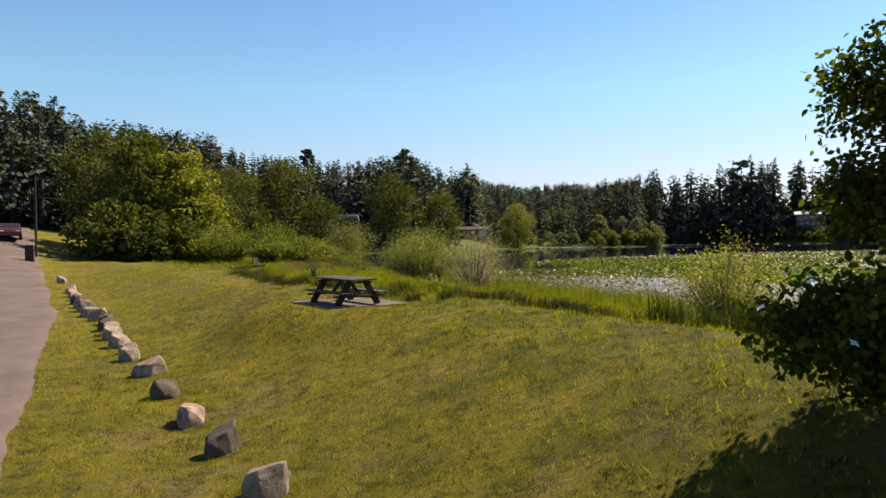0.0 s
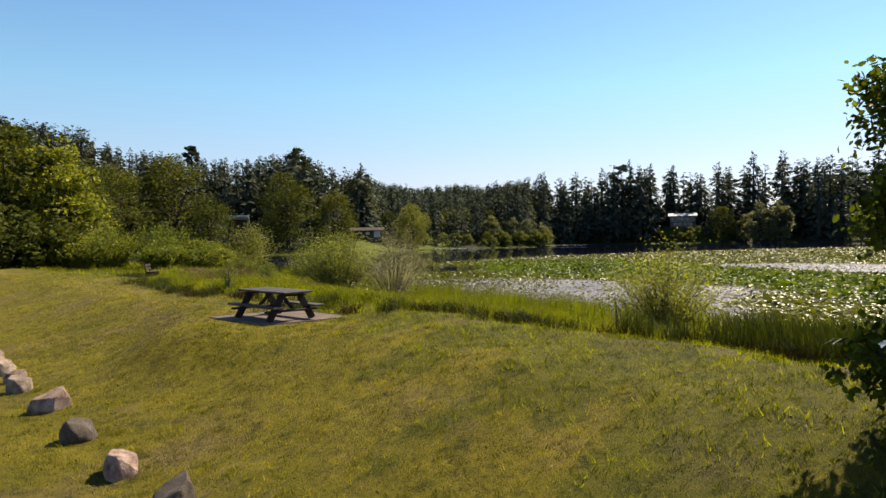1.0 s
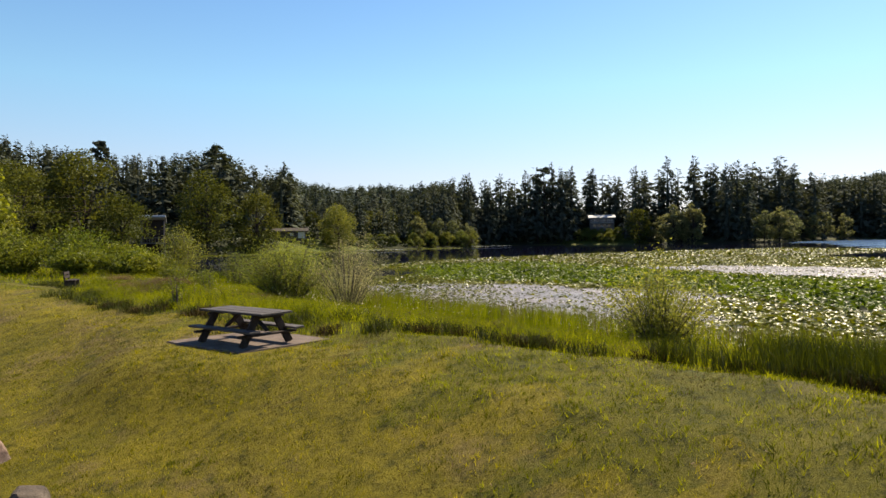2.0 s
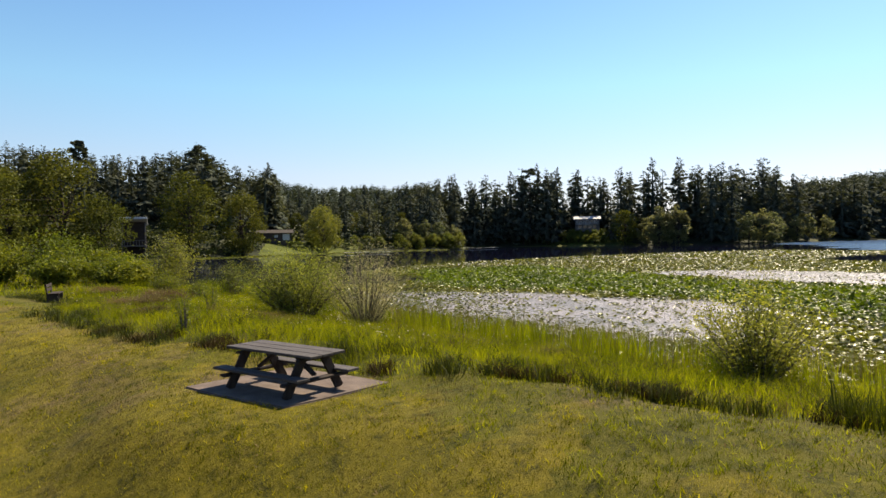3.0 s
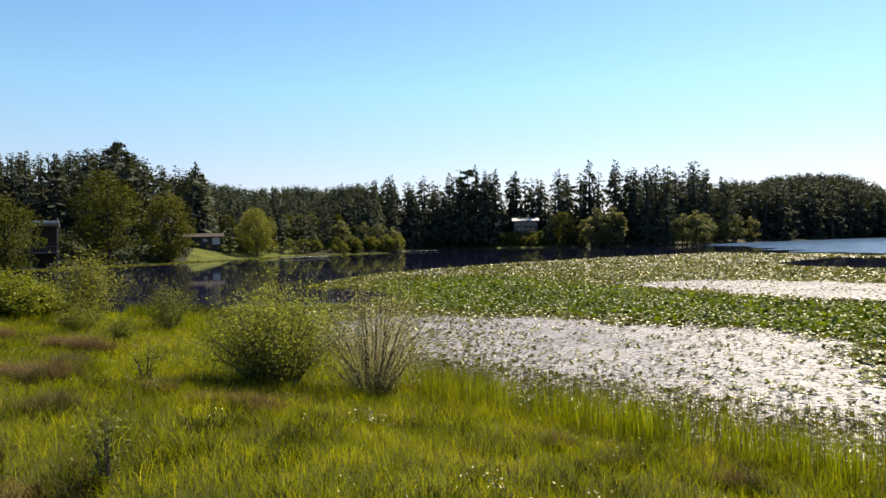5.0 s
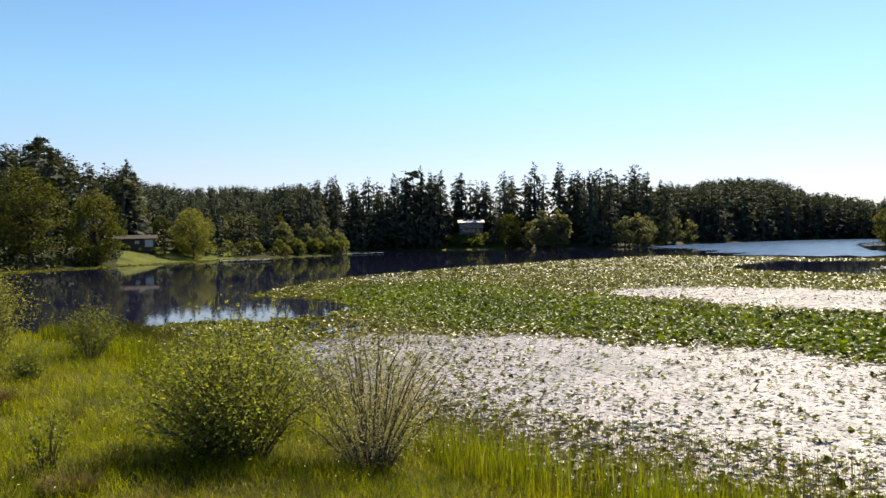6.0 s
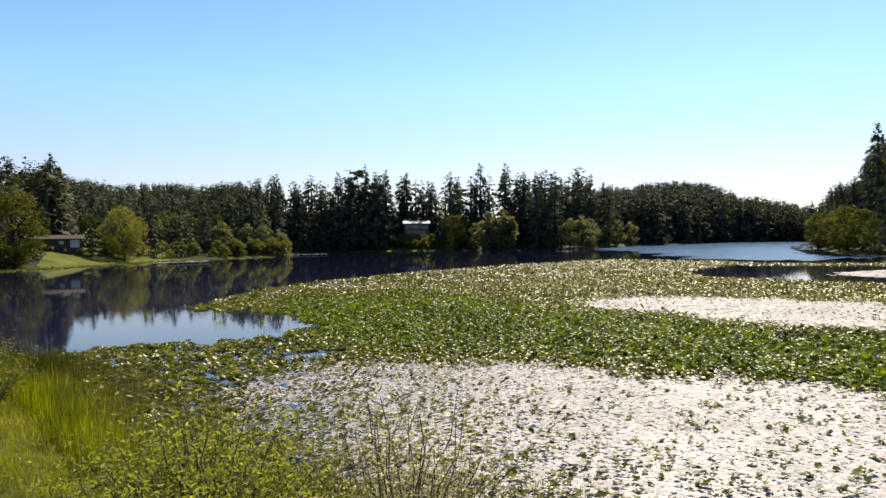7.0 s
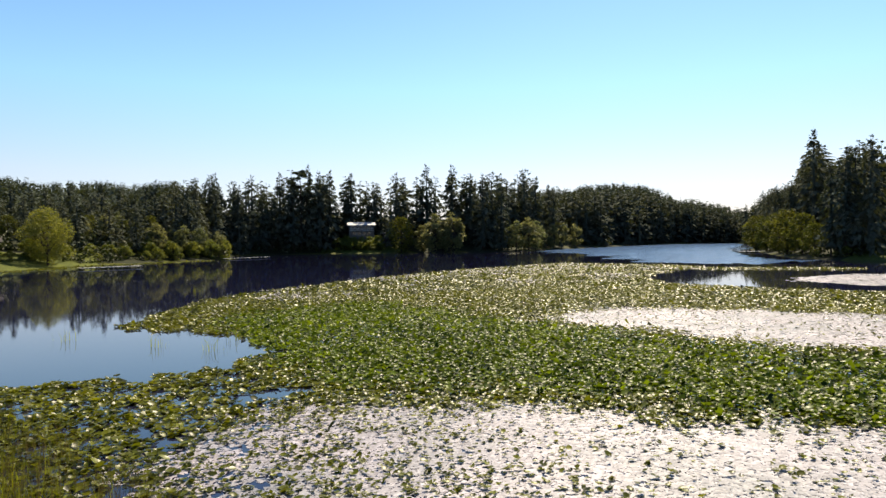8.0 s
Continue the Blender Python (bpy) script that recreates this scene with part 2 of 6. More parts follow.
# pale mauve base colour carries the sun and sky glare off the leaves
M_MAT_GLARE = foliage("floating_leaves", (0.205, 0.200, 0.268), (0.295, 0.285, 0.375), 0.0, 0.5, gloss=0.3, patch=0.2)
M_FLOWER = plain("white_petals", (0.578, 0.578, 0.544), 0.5)
M_SEED = plain("pale_seed_heads", (0.52, 0.47, 0.26), 0.8)
M_BLOOM = foliage("yellow_bloom", (0.30, 0.22, 0.02), (0.48, 0.36, 0.03), 0.4, 0.6, gloss=0.1)


# ---------------------------------------------------------------- builders
rng = np.random.default_rng(7)


def sheet(name, verts, faces, mat, parent=None, label="", smooth=False, slots=None):
    """A mesh object from arrays of corners and of faces with equally many corners."""
    verts, faces = np.asarray(verts, dtype=np.float32), np.asarray(faces, dtype=np.int32)
    me = bpy.data.meshes.new(name)
    k = faces.shape[1]
    me.vertices.add(len(verts))
    me.vertices.foreach_set("co", verts.ravel())
    me.loops.add(faces.size)
    me.loops.foreach_set("vertex_index", faces.ravel())
    me.polygons.add(len(faces))
    me.polygons.foreach_set("loop_start", np.arange(0, faces.size, k, dtype=np.int32))
    for m in (mat if isinstance(mat, (list, tuple)) else [mat]):
        me.materials.append(m)
    if slots is not None:
        me.polygons.foreach_set("material_index", np.asarray(slots, dtype=np.int32))
    if smooth:
        me.polygons.foreach_set("use_smooth", np.ones(len(faces), dtype=bool))
    me.update(calc_edges=True)
    ob = new(name, me)
    ob.parent = parent
    if label:
        tagged(ob, label)
    return ob


def part(name, bm, mat, parent=None, label="", smooth=False):
    me = bpy.data.meshes.new(name)
    if smooth:
        for f in bm.faces:
            f.smooth = True
    bm.to_mesh(me)
    bm.free()
    me.materials.append(mat)
    ob = new(name, me)
    ob.parent = parent
    if label:
        tagged(ob, label)
    return ob


def thing(name, m, label, category, group=""):
    ob = new(name)
    ob.empty_display_size = 0.2
    ob.matrix_world = m
    return tagged(ob, label, category, group)


def box(size, m=None, bevel=0.0):
    """A bmesh box of that size about its middle, moved by m."""
    bm = bmesh.new()
    bmesh.ops.create_cube(bm, size=1)
    bmesh.ops.scale(bm, vec=size, verts=bm.verts)
    if bevel:
        bmesh.ops.bevel(bm, geom=bm.edges, offset=bevel, segments=1, affect="EDGES")
    if m is not None:
        bmesh.ops.transform(bm, matrix=m, verts=bm.verts)
    return bm


def beam(a, b, w, t, bevel=0.006):
    """A squared timber from a to b, w wide and t thick."""
    a, b = Vector(a), Vector(b)
    d = b - a
    turn = d.to_track_quat("Z", "Y").to_matrix().to_4x4()
    return box((w, t, d.length), Matrix.Translation((a + b) / 2) @ turn, bevel)


def tube(points, radii, sides=6):
    """Corners and quads of a tapering tube along the points."""
    pts = np.asarray(points, dtype=float)
    n = len(pts)
    tan = np.gradient(pts, axis=0)
    tan /= np.linalg.norm(tan, axis=1)[:, None] + 1e-9
    ref = np.where(np.abs(tan[:, 2:3]) > 0.9, [[1.0, 0, 0]], [[0, 0, 1.0]])
    a = np.cross(tan, ref)
    a /= np.linalg.norm(a, axis=1)[:, None]
    b = np.cross(tan, a)
    ang = np.linspace(0, 2 * np.pi, sides, endpoint=False)
    ring = a[:, None] * np.cos(ang)[None, :, None] + b[:, None] * np.sin(ang)[None, :, None]
    v = (pts[:, None] + ring * np.asarray(radii)[:, None, None]).reshape(-1, 3)
    i, j = np.meshgrid(np.arange(n - 1), np.arange(sides), indexing="ij")
    q = np.stack([i * sides + j, i * sides + (j + 1) % sides, (i + 1) * sides + (j + 1) % sides, (i + 1) * sides + j], -1).reshape(-1, 4)
    return v, q


def joined(pieces):
    """One pair of corners and faces out of several."""
    vs, fs, n = [], [], 0
    for v, f in pieces:
        vs.append(v)
        fs.append(np.asarray(f) + n)
        n += len(v)
    return np.concatenate(vs), np.concatenate(fs)


def leaf_cloud(r, centres, size, aspect=0.55, up=0.5, fold=0.0):
    """Diamond leaves at the centres: two triangles each, more or less facing up."""
    n = len(centres)
    axis = r.normal(size=(n, 3))
    axis[:, 2] *= 0.6
    axis /= np.linalg.norm(axis, axis=1)[:, None]
    nor = r.normal(size=(n, 3)) + np.array([0, 0, up * 2])
    side = np.cross(axis, nor)
    side /= np.linalg.norm(side, axis=1)[:, None] + 1e-9
    nn = np.cross(side, axis)
    s = (size * r.uniform(0.6, 1.35, n))[:, None]
    c = np.asarray(centres)
    v = np.stack([c - axis * s * 0.5, c + side * s * aspect * 0.5 + nn * s * fold, c + axis * s * 0.5, c - side * s * aspect * 0.5 + nn * s * fold], 1).reshape(-1, 3)
    i = np.arange(n)[:, None] * 4
    return v, np.concatenate([i + [[0, 1, 2]], i + [[0, 2, 3]]], 1).reshape(-1, 3)


def blades(r, base, height, width, lean, levels=2, wind=(0.0, 0.0)):
    """Grass blades that taper and bend over, standing on the base points."""
    n = len(base)
    yaw, bend = r.uniform(0, 2 * np.pi, n), r.uniform(0, 2 * np.pi, n)
    side = np.stack([np.cos(yaw), np.sin(yaw), np.zeros(n)], 1) * (width * r.uniform(0.6, 1.3, n))[:, None]
    amount = lean * r.uniform(0.1, 1.2, n) * height
    over = np.stack([np.cos(bend) * amount + wind[0] * height, np.sin(bend) * amount + wind[1] * height, np.zeros(n)], 1)
    up = np.stack([np.zeros(n), np.zeros(n), height], 1)
    rows = [base - side, base + side]
    if levels == 2:
        mid = base + up * 0.55 + over * 0.3
        rows += [mid - side * 0.75, mid + side * 0.75]
    rows.append(base + up * r.uniform(0.85, 1.0, (n, 1)) + over)
    v = np.stack(rows, 1).reshape(-1, 3)
    k = len(rows)
    i = np.arange(n)[:, None] * k
    if levels == 2:
        f = np.concatenate([i + [[0, 1, 3]], i + [[0, 3, 2]], i + [[2, 3, 4]]], 1).reshape(-1, 3)
    else:
        f = i + [[0, 1, 2]]
    return v, f


# ---------------------------------------------------------------- the lie of the land
LAKE = np.array([
    (70, -45), (30, -8), (14, 9), (7, 18.5), (3.4, 23.8), (1.4, 27.2), (-0.6, 30.2), (-2.6, 33.6), (-6.6, 41), (-8.2, 47.5),
    (-10.8, 54), (-16, 61), (-25, 70), (-36, 84), (-48, 108), (-60, 135), (-58, 156), (-48, 166), (-34, 188), (-16, 212),
    (-6, 234), (15, 248), (42, 266), (52, 274), (50, 292), (62, 330), (84, 334), (104, 330), (118, 322), (127, 301), (150, 281),
    (184, 276), (216, 297), (318, 346), (380, 372), (440, 350), (420, 315), (246, 203), (217, 180), (163, 136), (147, 116),
    (146, 98), (156, 70), (150, 20), (130, -30)], dtype=float)


def lake_distance(x, y):
    """Metres to the waterline, more than nought on land."""
    x, y = np.asarray(x, dtype=float), np.asarray(y, dtype=float)
    best, inside = np.full(x.shape, 1e9), np.zeros(x.shape, dtype=bool)
    for (ax, ay), (bx, by) in zip(LAKE, np.roll(LAKE, -1, 0)):
        dx, dy = bx - ax, by - ay
        k = np.clip(((x - ax) * dx + (y - ay) * dy) / (dx * dx + dy * dy), 0, 1)
        best = np.minimum(best, np.hypot(x - ax - k * dx, y - ay - k * dy))
        with np.errstate(divide="ignore", invalid="ignore"):
            cross = ((ay > y) != (by > y)) & (x < dx * (y - ay) / (by - ay if by != ay else 1e-9) + ax)
        inside ^= cross
    return np.where(inside, -best, best)


def wave(x, y, scale, seed):
    """Smooth unevenness between -1 and 1."""
    r = np.random.default_rng(seed)
    out = 0
    for k in range(5):
        a, p = r.uniform(0, 2 * np.pi, 2)
        f = 2 * np.pi / scale * r.uniform(0.6, 1.6)
        out = out + np.sin(f * (x * np.cos(a) + y * np.sin(a)) + p)
    return out / 3.2


def along(x, y):
    """u runs away along the rocks, v from the track to the lake."""
    return -0.66 * x + 0.75 * y, 0.75 * x + 0.66 * y


def near_side(x, y):
    """1 on the picnic side of the lake, 0 on the far side."""
    u, v = along(x, y)
    return np.clip((36 - v) / 12, 0, 1) * np.clip((120 - u) / 40, 0, 1)


RIDGE_AZ = np.array([-11, -8, -6, -4.3, -1.1, 1, 2.9, 5.0, 7.4, 9, 12, 36, 39.0, 40.9, 42.6, 44.7, 46.4, 47.5, 48.5, 49.5, 50.9, 52.3, 53.2, 54.2, 58])
RIDGE_SLOPE = np.array([0.100, 0.095, 0.093, 0.089, 0.078, 0.081, 0.083, 0.079, 0.084, 0.084, 0.080, 0.072, 0.076, 0.069, 0.0765, 0.078, 0.0766, 0.071, 0.064, 0.056, 0.049, 0.045, 0.040, 0.035, 0.034])
END_X, END_Y, END_Z = -5.8, 28.3, 5.9


def ground_z(x, y):
    x, y = np.asarray(x, dtype=float), np.asarray(y, dtype=float)
    u, v = along(x, y)
    d = lake_distance(x, y)
    lawn = np.interp(v, [-30, -4, 0, 2.9, 4.2, 5, 6, 7, 8, 9.5, 14], [0.3, -0.1, -0.15, -0.13, 0.12, 0.36, 0.70, 1.06, 1.18, 1.30, 1.35])
    lawn = lawn + np.clip((u - 20) / 50, 0, 2.5) * 2.3 * np.clip((8 - v) / 8, 0, 1)
    # the clearing beyond the parked car climbs to the woods
    lawn = lawn + 1.0 * np.clip((u - 50) / 20, 0, 1) * np.clip((8 - v) / 4, 0, 1) + 3.0 * np.clip((u - 70) / 30, 0, 1) * np.clip((20 - v) / 10, 0, 1)
    lawn = lawn - 0.36 * np.clip((u - 28) / 8, 0, 1) * np.clip((v - 9.3) / 3, 0, 1)
    level = np.exp(-((np.hypot(x + 5.08, y - 17.47) / 2.8) ** 6))
    lawn = lawn * (1 - level) + 1.022 * level
    lawn = lawn + 0.035 * (1 - level) * wave(x, y, 3.5, 1) + 0.02 * (1 - 0.7 * level) * wave(x, y, 1.3, 2)
    near = np.minimum(lawn, 0.155 * d - 0.03 + 0.04 * wave(x, y, 2.5, 5) * np.clip(d, 0, 1))
    hills = 17 * np.exp(-(((x + 150) / 130) ** 2 + ((y - 330) / 110) ** 2))
    hills = hills + 8 * np.exp(-(((x - 60) / 160) ** 2 + ((y - 430) / 60) ** 2)) + 10 * np.exp(-(((x - 230) / 40) ** 2 + ((y - 95) / 60) ** 2))
    # the long hill that closes the lake, falling away towards the right, and the one behind the spit
    away, bearing = np.hypot(x - END_X, y - END_Y), np.degrees(np.arctan2(x - END_X, y - END_Y))
    crest = END_Z + np.interp(bearing, RIDGE_AZ, RIDGE_SLOPE) * 950 - 19
    rise = np.clip((away - 440) / 510, 0, 1)
    east = np.clip((bearing - 36) / 4, 0, 1) * np.clip((64 - bearing) / 6, 0, 1)
    west = np.clip((bearing + 11) / 4, 0, 1) * np.clip((12 - bearing) / 4, 0, 1)
    hills = hills * (1 - 0.6 * west) + 9 * (1 - 0.75 * west) * (1 - np.exp(-(np.clip(d - 22, 0, None) / 35) ** 2)) * np.clip((y - 190) / 60, 0, 1)
    ridge = np.maximum(crest, 0) * rise * rise * (3 - 2 * rise) * np.clip((d - 20) / 40, 0, 1) * np.maximum(east, west)
    hills = np.maximum(hills, ridge)
    far = 7.5 * (1 - np.exp(-np.clip(d - 4, 0, None) / 26)) + 0.10 * np.clip(d, 0, 4) - 0.03 + hills * np.clip(d / 40, 0, 1)
    k = near_side(x, y)
    land = near * k + far * (1 - k)
    return np.where(d > 0, land, np.maximum(-1.4, 0.16 * d - 0.03))


def lawn_edge(x, y):
    """v at which the mown lawn ends and the tall grass begins."""
    u, v = along(x, y)
    return np.interp(u, [0, 8, 14, 19, 27, 31, 35, 45, 60], [10.6, 10.3, 9.8, 8.7, 8.7, 9.2, 12.2, 12.8, 9.5]) + 0.22 * wave(x, y, 2.6, 11)


def lush_lawn(x, y):
    """True where the lawn stays green: on the lake side, away from the track."""
    u, v = along(x, y)
    return (v - 6.2) * 0.7 + np.clip((9 - u) * 0.22, -1.5, 1.5) + 0.9 * wave(x, y, 2.8, 24) + 0.5 * wave(x, y, 0.9, 25) > 0.3


def spread(lo, hi, fine_lo, fine_hi, step, grow):
    """Grid lines, close together between fine_lo and fine_hi, wider apart beyond."""
    core = list(np.arange(fine_lo, fine_hi + 1e-6, step))
    s, p = step, fine_hi
    while p < hi:
        s *= grow
        p += s
        core.append(p)
    s, p = step, fine_lo
    while p > lo:
        s *= grow
        p -= s
        core.insert(0, p)
    return np.array(core)


gx, gy = spread(-2600, 2600, -24, 14, 0.3, 1.07), spread(-1500, 3200, 0, 44, 0.3, 1.06)
GX, GY = np.meshgrid(gx, gy)
GZ = ground_z(GX, GY)
nx, ny = len(gx), len(gy)
I, J = np.meshgrid(np.arange(nx - 1), np.arange(ny - 1))
quads = np.stack([J * nx + I, J * nx + I + 1, (J + 1) * nx + I + 1, (J + 1) * nx + I], -1).reshape(-1, 4)
cx, cy = GX.ravel()[quads].mean(1), GY.ravel()[quads].mean(1)
cu, cv = along(cx, cy)
cd = lake_distance(cx, cy)
edge_v = lawn_edge(cx, cy)
slot = np.full(len(quads), 2)
slot[(near_side(cx, cy) > 0.5) & (cv < edge_v)] = 0
slot[(near_side(cx, cy) > 0.5) & (cv < edge_v) & lush_lawn(cx, cy)] = 4
slot[(near_side(cx, cy) > 0.5) & (cv >= edge_v)] = 1
slot[(near_side(cx, cy) <= 0.5) & (cd < 20) & (cx > -27) & (cx < 4) & (cy > 205)] = 3
slot[(near_side(cx, cy) <= 0.5) & (cd < 16) & (cx > 108) & (cx < 134) & (cy > 300)] = 3
slot[(near_side(cx, cy) <= 0.5) & (cd < 30) & (cx > 140) & (cy > 60) & (cy < 112)] = 3
slot[cd < 0] = 1
ground = sheet("ground", np.stack([GX, GY, GZ], -1).reshape(-1, 3), quads, [M_LAWN, M_MARSH, M_FOREST_FLOOR, M_BANK, M_LAWN_LUSH], smooth=True, slots=slot)
tagged(ground, "uneven lakeside ground of mown lawn and marshy bank", "ground", kind="structure")

bm = bmesh.new()
bm.faces.new([bm.verts.new((x, y, 0)) for x, y in LAKE])
bmesh.ops.triangulate(bm, faces=bm.faces)
water = part("water", bm, M_WATER)
tagged(water, "dark still lake water reflecting trees and sky", "lake", kind="structure")

wx, wy = np.meshgrid(np.arange(104, 440, 2.2), np.arange(112, 372, 2.2))
wx, wy = wx + rng.uniform(-0.4, 0.4, wx.shape), wy + rng.uniform(-0.4, 0.4, wy.shape)
swell = np.clip(-lake_distance(wx, wy) / 8, 0, 1) * np.clip((wx - 112 - 0.55 * np.clip(wy - 134, 0, None) + 7 * wave(wx, wy, 30, 91)) / 12, 0, 1)
wz = -0.03 + swell * (0.16 + 0.13 * rng.normal(size=wx.shape).clip(-1.1, 1.6))
m0, m1 = wx.shape
I, J = np.meshgrid(np.arange(m0 - 1), np.arange(m1 - 1), indexing="ij")
wq = np.stack([I * m1 + J, I * m1 + J + 1, (I + 1) * m1 + J + 1, (I + 1) * m1 + J], -1).reshape(-1, 4)
wq = wq[(lake_distance(wx, wy).ravel()[wq] < -7).all(1)]
ruffled = sheet("ruffled_water", np.stack([wx, wy, wz], -1).reshape(-1, 3), wq, M_RUFFLED_SKY)
tagged(ruffled, "wind-ruffled open water at the lake's far end, sky reflection painted blue", "lake", kind="structure")

# gravel track beside the row of rocks
tu = np.concatenate([np.arange(-40, 40, 0.3), np.arange(40, 140, 3.0)])
tw = np.concatenate([[-5.2, -5.05], np.linspace(-4.8, -0.3, 9), [-0.12, 0.0]])
TU, TW = np.meshgrid(tu, tw, indexing="ij")
TV = TW + (TW + 5.2) / 5.2 * (np.interp(TU, [0, 11, 21, 28, 52], [0.3, 0.6, 1.3, 1.85, 2.05]) + 0.10 * wave(TU, TU * 0.3, 7, 95) + 0.04 * wave(TU, TU, 2.6, 96))
TX, TY = (-0.66 * TU + 0.75 * TV) / 0.9981, (0.75 * TU + 0.66 * TV) / 0.9981
TZ = ground_z(TX, TY) + 0.05 - 0.04 * (np.abs(TW + 2.6) > 2.55)
I, J = np.meshgrid(np.arange(len(tu) - 1), np.arange(len(tw) - 1), indexing="ij")
nw = len(tw)
road = sheet("road", np.stack([TX, TY, TZ], -1).reshape(-1, 3), np.stack([I * nw + J, I * nw + J + 1, (I + 1) * nw + J + 1, (I + 1) * nw + J], -1).reshape(-1, 4), M_ROAD, smooth=True)
tagged(road, "pale dusty gravel track beside the lawn", "track", kind="structure")


# ---------------------------------------------------------------- rocks along the track
def boulder(seed, w, d, h, mat, x, y, turn, label):
    r = np.random.default_rng(seed)
    bm = bmesh.new()
    # an angular block: flat tilted top, widest at mid height, undercut at the foot
    tilt = r.uniform(-0.22, 0.22, 2)
    for level, wide, n in ((1.0, 0.88, 6), (0.62, 1.0, 7), (0.22, 1.02, 7), (-0.25, 0.95, 6)):
        for k in range(n):
            a = 2 * math.pi * (k + r.uniform(-0.32, 0.32)) / n
            q = wide * r.uniform(0.78, 1.08)
            x0, y0 = math.cos(a) * q * w * 0.5, math.sin(a) * q * d * 0.5
            bm.verts.new((x0, y0, h * (level * r.uniform(0.86, 1.04) + (tilt[0] * math.cos(a) + tilt[1] * math.sin(a)) * (level > 0.5))))
    hull = bmesh.ops.convex_hull(bm, input=bm.verts)
    bmesh.ops.delete(bm, geom=[v for v in hull["geom_interior"] if isinstance(v, bmesh.types.BMVert)], context="VERTS")
    bmesh.ops.bevel(bm, geom=list(bm.edges), offset=0.012, segments=1, affect="EDGES", clamp_overlap=True)
    bmesh.ops.subdivide_edges(bm, edges=list(bm.edges), cuts=1, use_grid_fill=True)
    for v in bm.verts:
        v.co += v.co.normalized() * noise.noise(v.co * 9 + Vector((seed, 0, 0))) * 0.022
    ob = part("boulder", bm, mat)
    ob.matrix_world = pose(x, y, float(ground_z(x, y)) - 0.05, 0, 0, turn)
    return tagged(ob, label, "rock", "row of rocks along the track")


PINK, GREY, BUFF = M_ROCKS
for i, (u, v, w, d, h, mat, label) in enumerate((
        (6.3, 3.0, 0.60, 0.50, 0.46, BUFF, "buff angular boulder sunk in the grass beside the track"),
        (8.0, 2.95, 0.62, 0.54, 0.58, BUFF, "buff and grey angular boulder on the mown grass"),
        (9.75, 2.95, 0.60, 0.50, 0.60, GREY, "grey split boulder with a flat pale top on the grass"),
        (11.55, 2.95, 0.70, 0.50, 0.50, PINK, "pink granite boulder with a flat top on the grass"),
        (13.4, 2.9, 0.66, 0.60, 0.58, GREY, "dark grey faceted boulder on the grass"),
        (15.9, 3.05, 0.80, 0.56, 0.50, PINK, "pink granite boulder beside the gravel track"),
        (18.0, 2.95, 0.55, 0.50, 0.50, BUFF, "small buff boulder beside the gravel track"),
        (20.4, 3.0, 0.66, 0.56, 0.55, BUFF, "pale buff boulder beside the gravel track"),
        (22.8, 3.05, 0.70, 0.60, 0.52, BUFF, "pale buff boulder beside the gravel track"),
        (24.8, 3.1, 0.62, 0.55, 0.50, GREY, "grey boulder beside the gravel track"),
        (27.5, 2.9, 0.80, 0.60, 0.60, PINK, "long pink boulder beside the gravel track"),
        (30.0, 2.8, 0.66, 0.60, 0.56, BUFF, "pale boulder beside the gravel track"),
        (33.0, 2.8, 0.66, 0.56, 0.56, PINK, "pinkish boulder beside the gravel track"),
        (36.5, 2.8, 0.66, 0.56, 0.60, BUFF, "pale boulder beside the gravel track"),
        (43.0, 2.75, 0.75, 0.56, 0.60, BUFF, "pale far boulder where the track bends"))):
    size = 0.86 if u < 15 else 0.9
    boulder(40 + i * 3, w * size, d * size, h * size * 0.74, mat, (-0.66 * u + 0.75 * v) / 0.998, (0.75 * u + 0.66 * v) / 0.998, 37 * i % 180, label)
for i, (u, v, w) in enumerate(((19.2, 3.05, 0.5), (21.6, 2.95, 0.6), (23.8, 3.0, 0.6), (26.1, 3.0, 0.7), (28.8, 2.85, 0.7), (31.6, 2.8, 0.7), (34.8, 2.8, 0.6))):
    boulder(140 + i * 3, w, w * 0.8, w * 0.62, M_ROCKS[(i * 2) % 3], (-0.66 * u + 0.75 * v) / 0.998, (0.75 * u + 0.66 * v) / 0.998, 53 * i % 180, "blocky pale boulder in the row beside the gravel track")


# ---------------------------------------------------------------- picnic table on its pad
PAD_Z = 1.05
TABLE = pose(-5.08, 17.47, PAD_Z, 0, 0, -46)
bm = bmesh.new()
outline = [(-1.50, -0.88), (-0.6, -0.93), (0.4, -0.90), (1.02, -0.86), (1.12, -0.2), (1.20, 1.25), (0.2, 1.30), (-1.3, 1.26), (-1.45, -0.1)]
f = bm.faces.new([bm.verts.new((x, y, 0)) for x, y in outline])
up = bmesh.ops.extrude_face_region(bm, geom=[f])
bmesh.ops.translate(bm, vec=(0, 0, -0.35), verts=[g for g in up["geom"] if isinstance(g, bmesh.types.BMVert)])
bmesh.ops.recalc_face_normals(bm, faces=bm.faces)
bmesh.ops.bevel(bm, geom=[e for e in bm.edges if all(v.co.z > -0.01 for v in e.verts)], offset=0.02, segments=2, affect="EDGES")
pad = part("concrete_pad", bm, M_CONCRETE)
pad.matrix_world = TABLE
tagged(pad, "worn pinkish concrete pad under the picnic table", "paving", kind="structure")

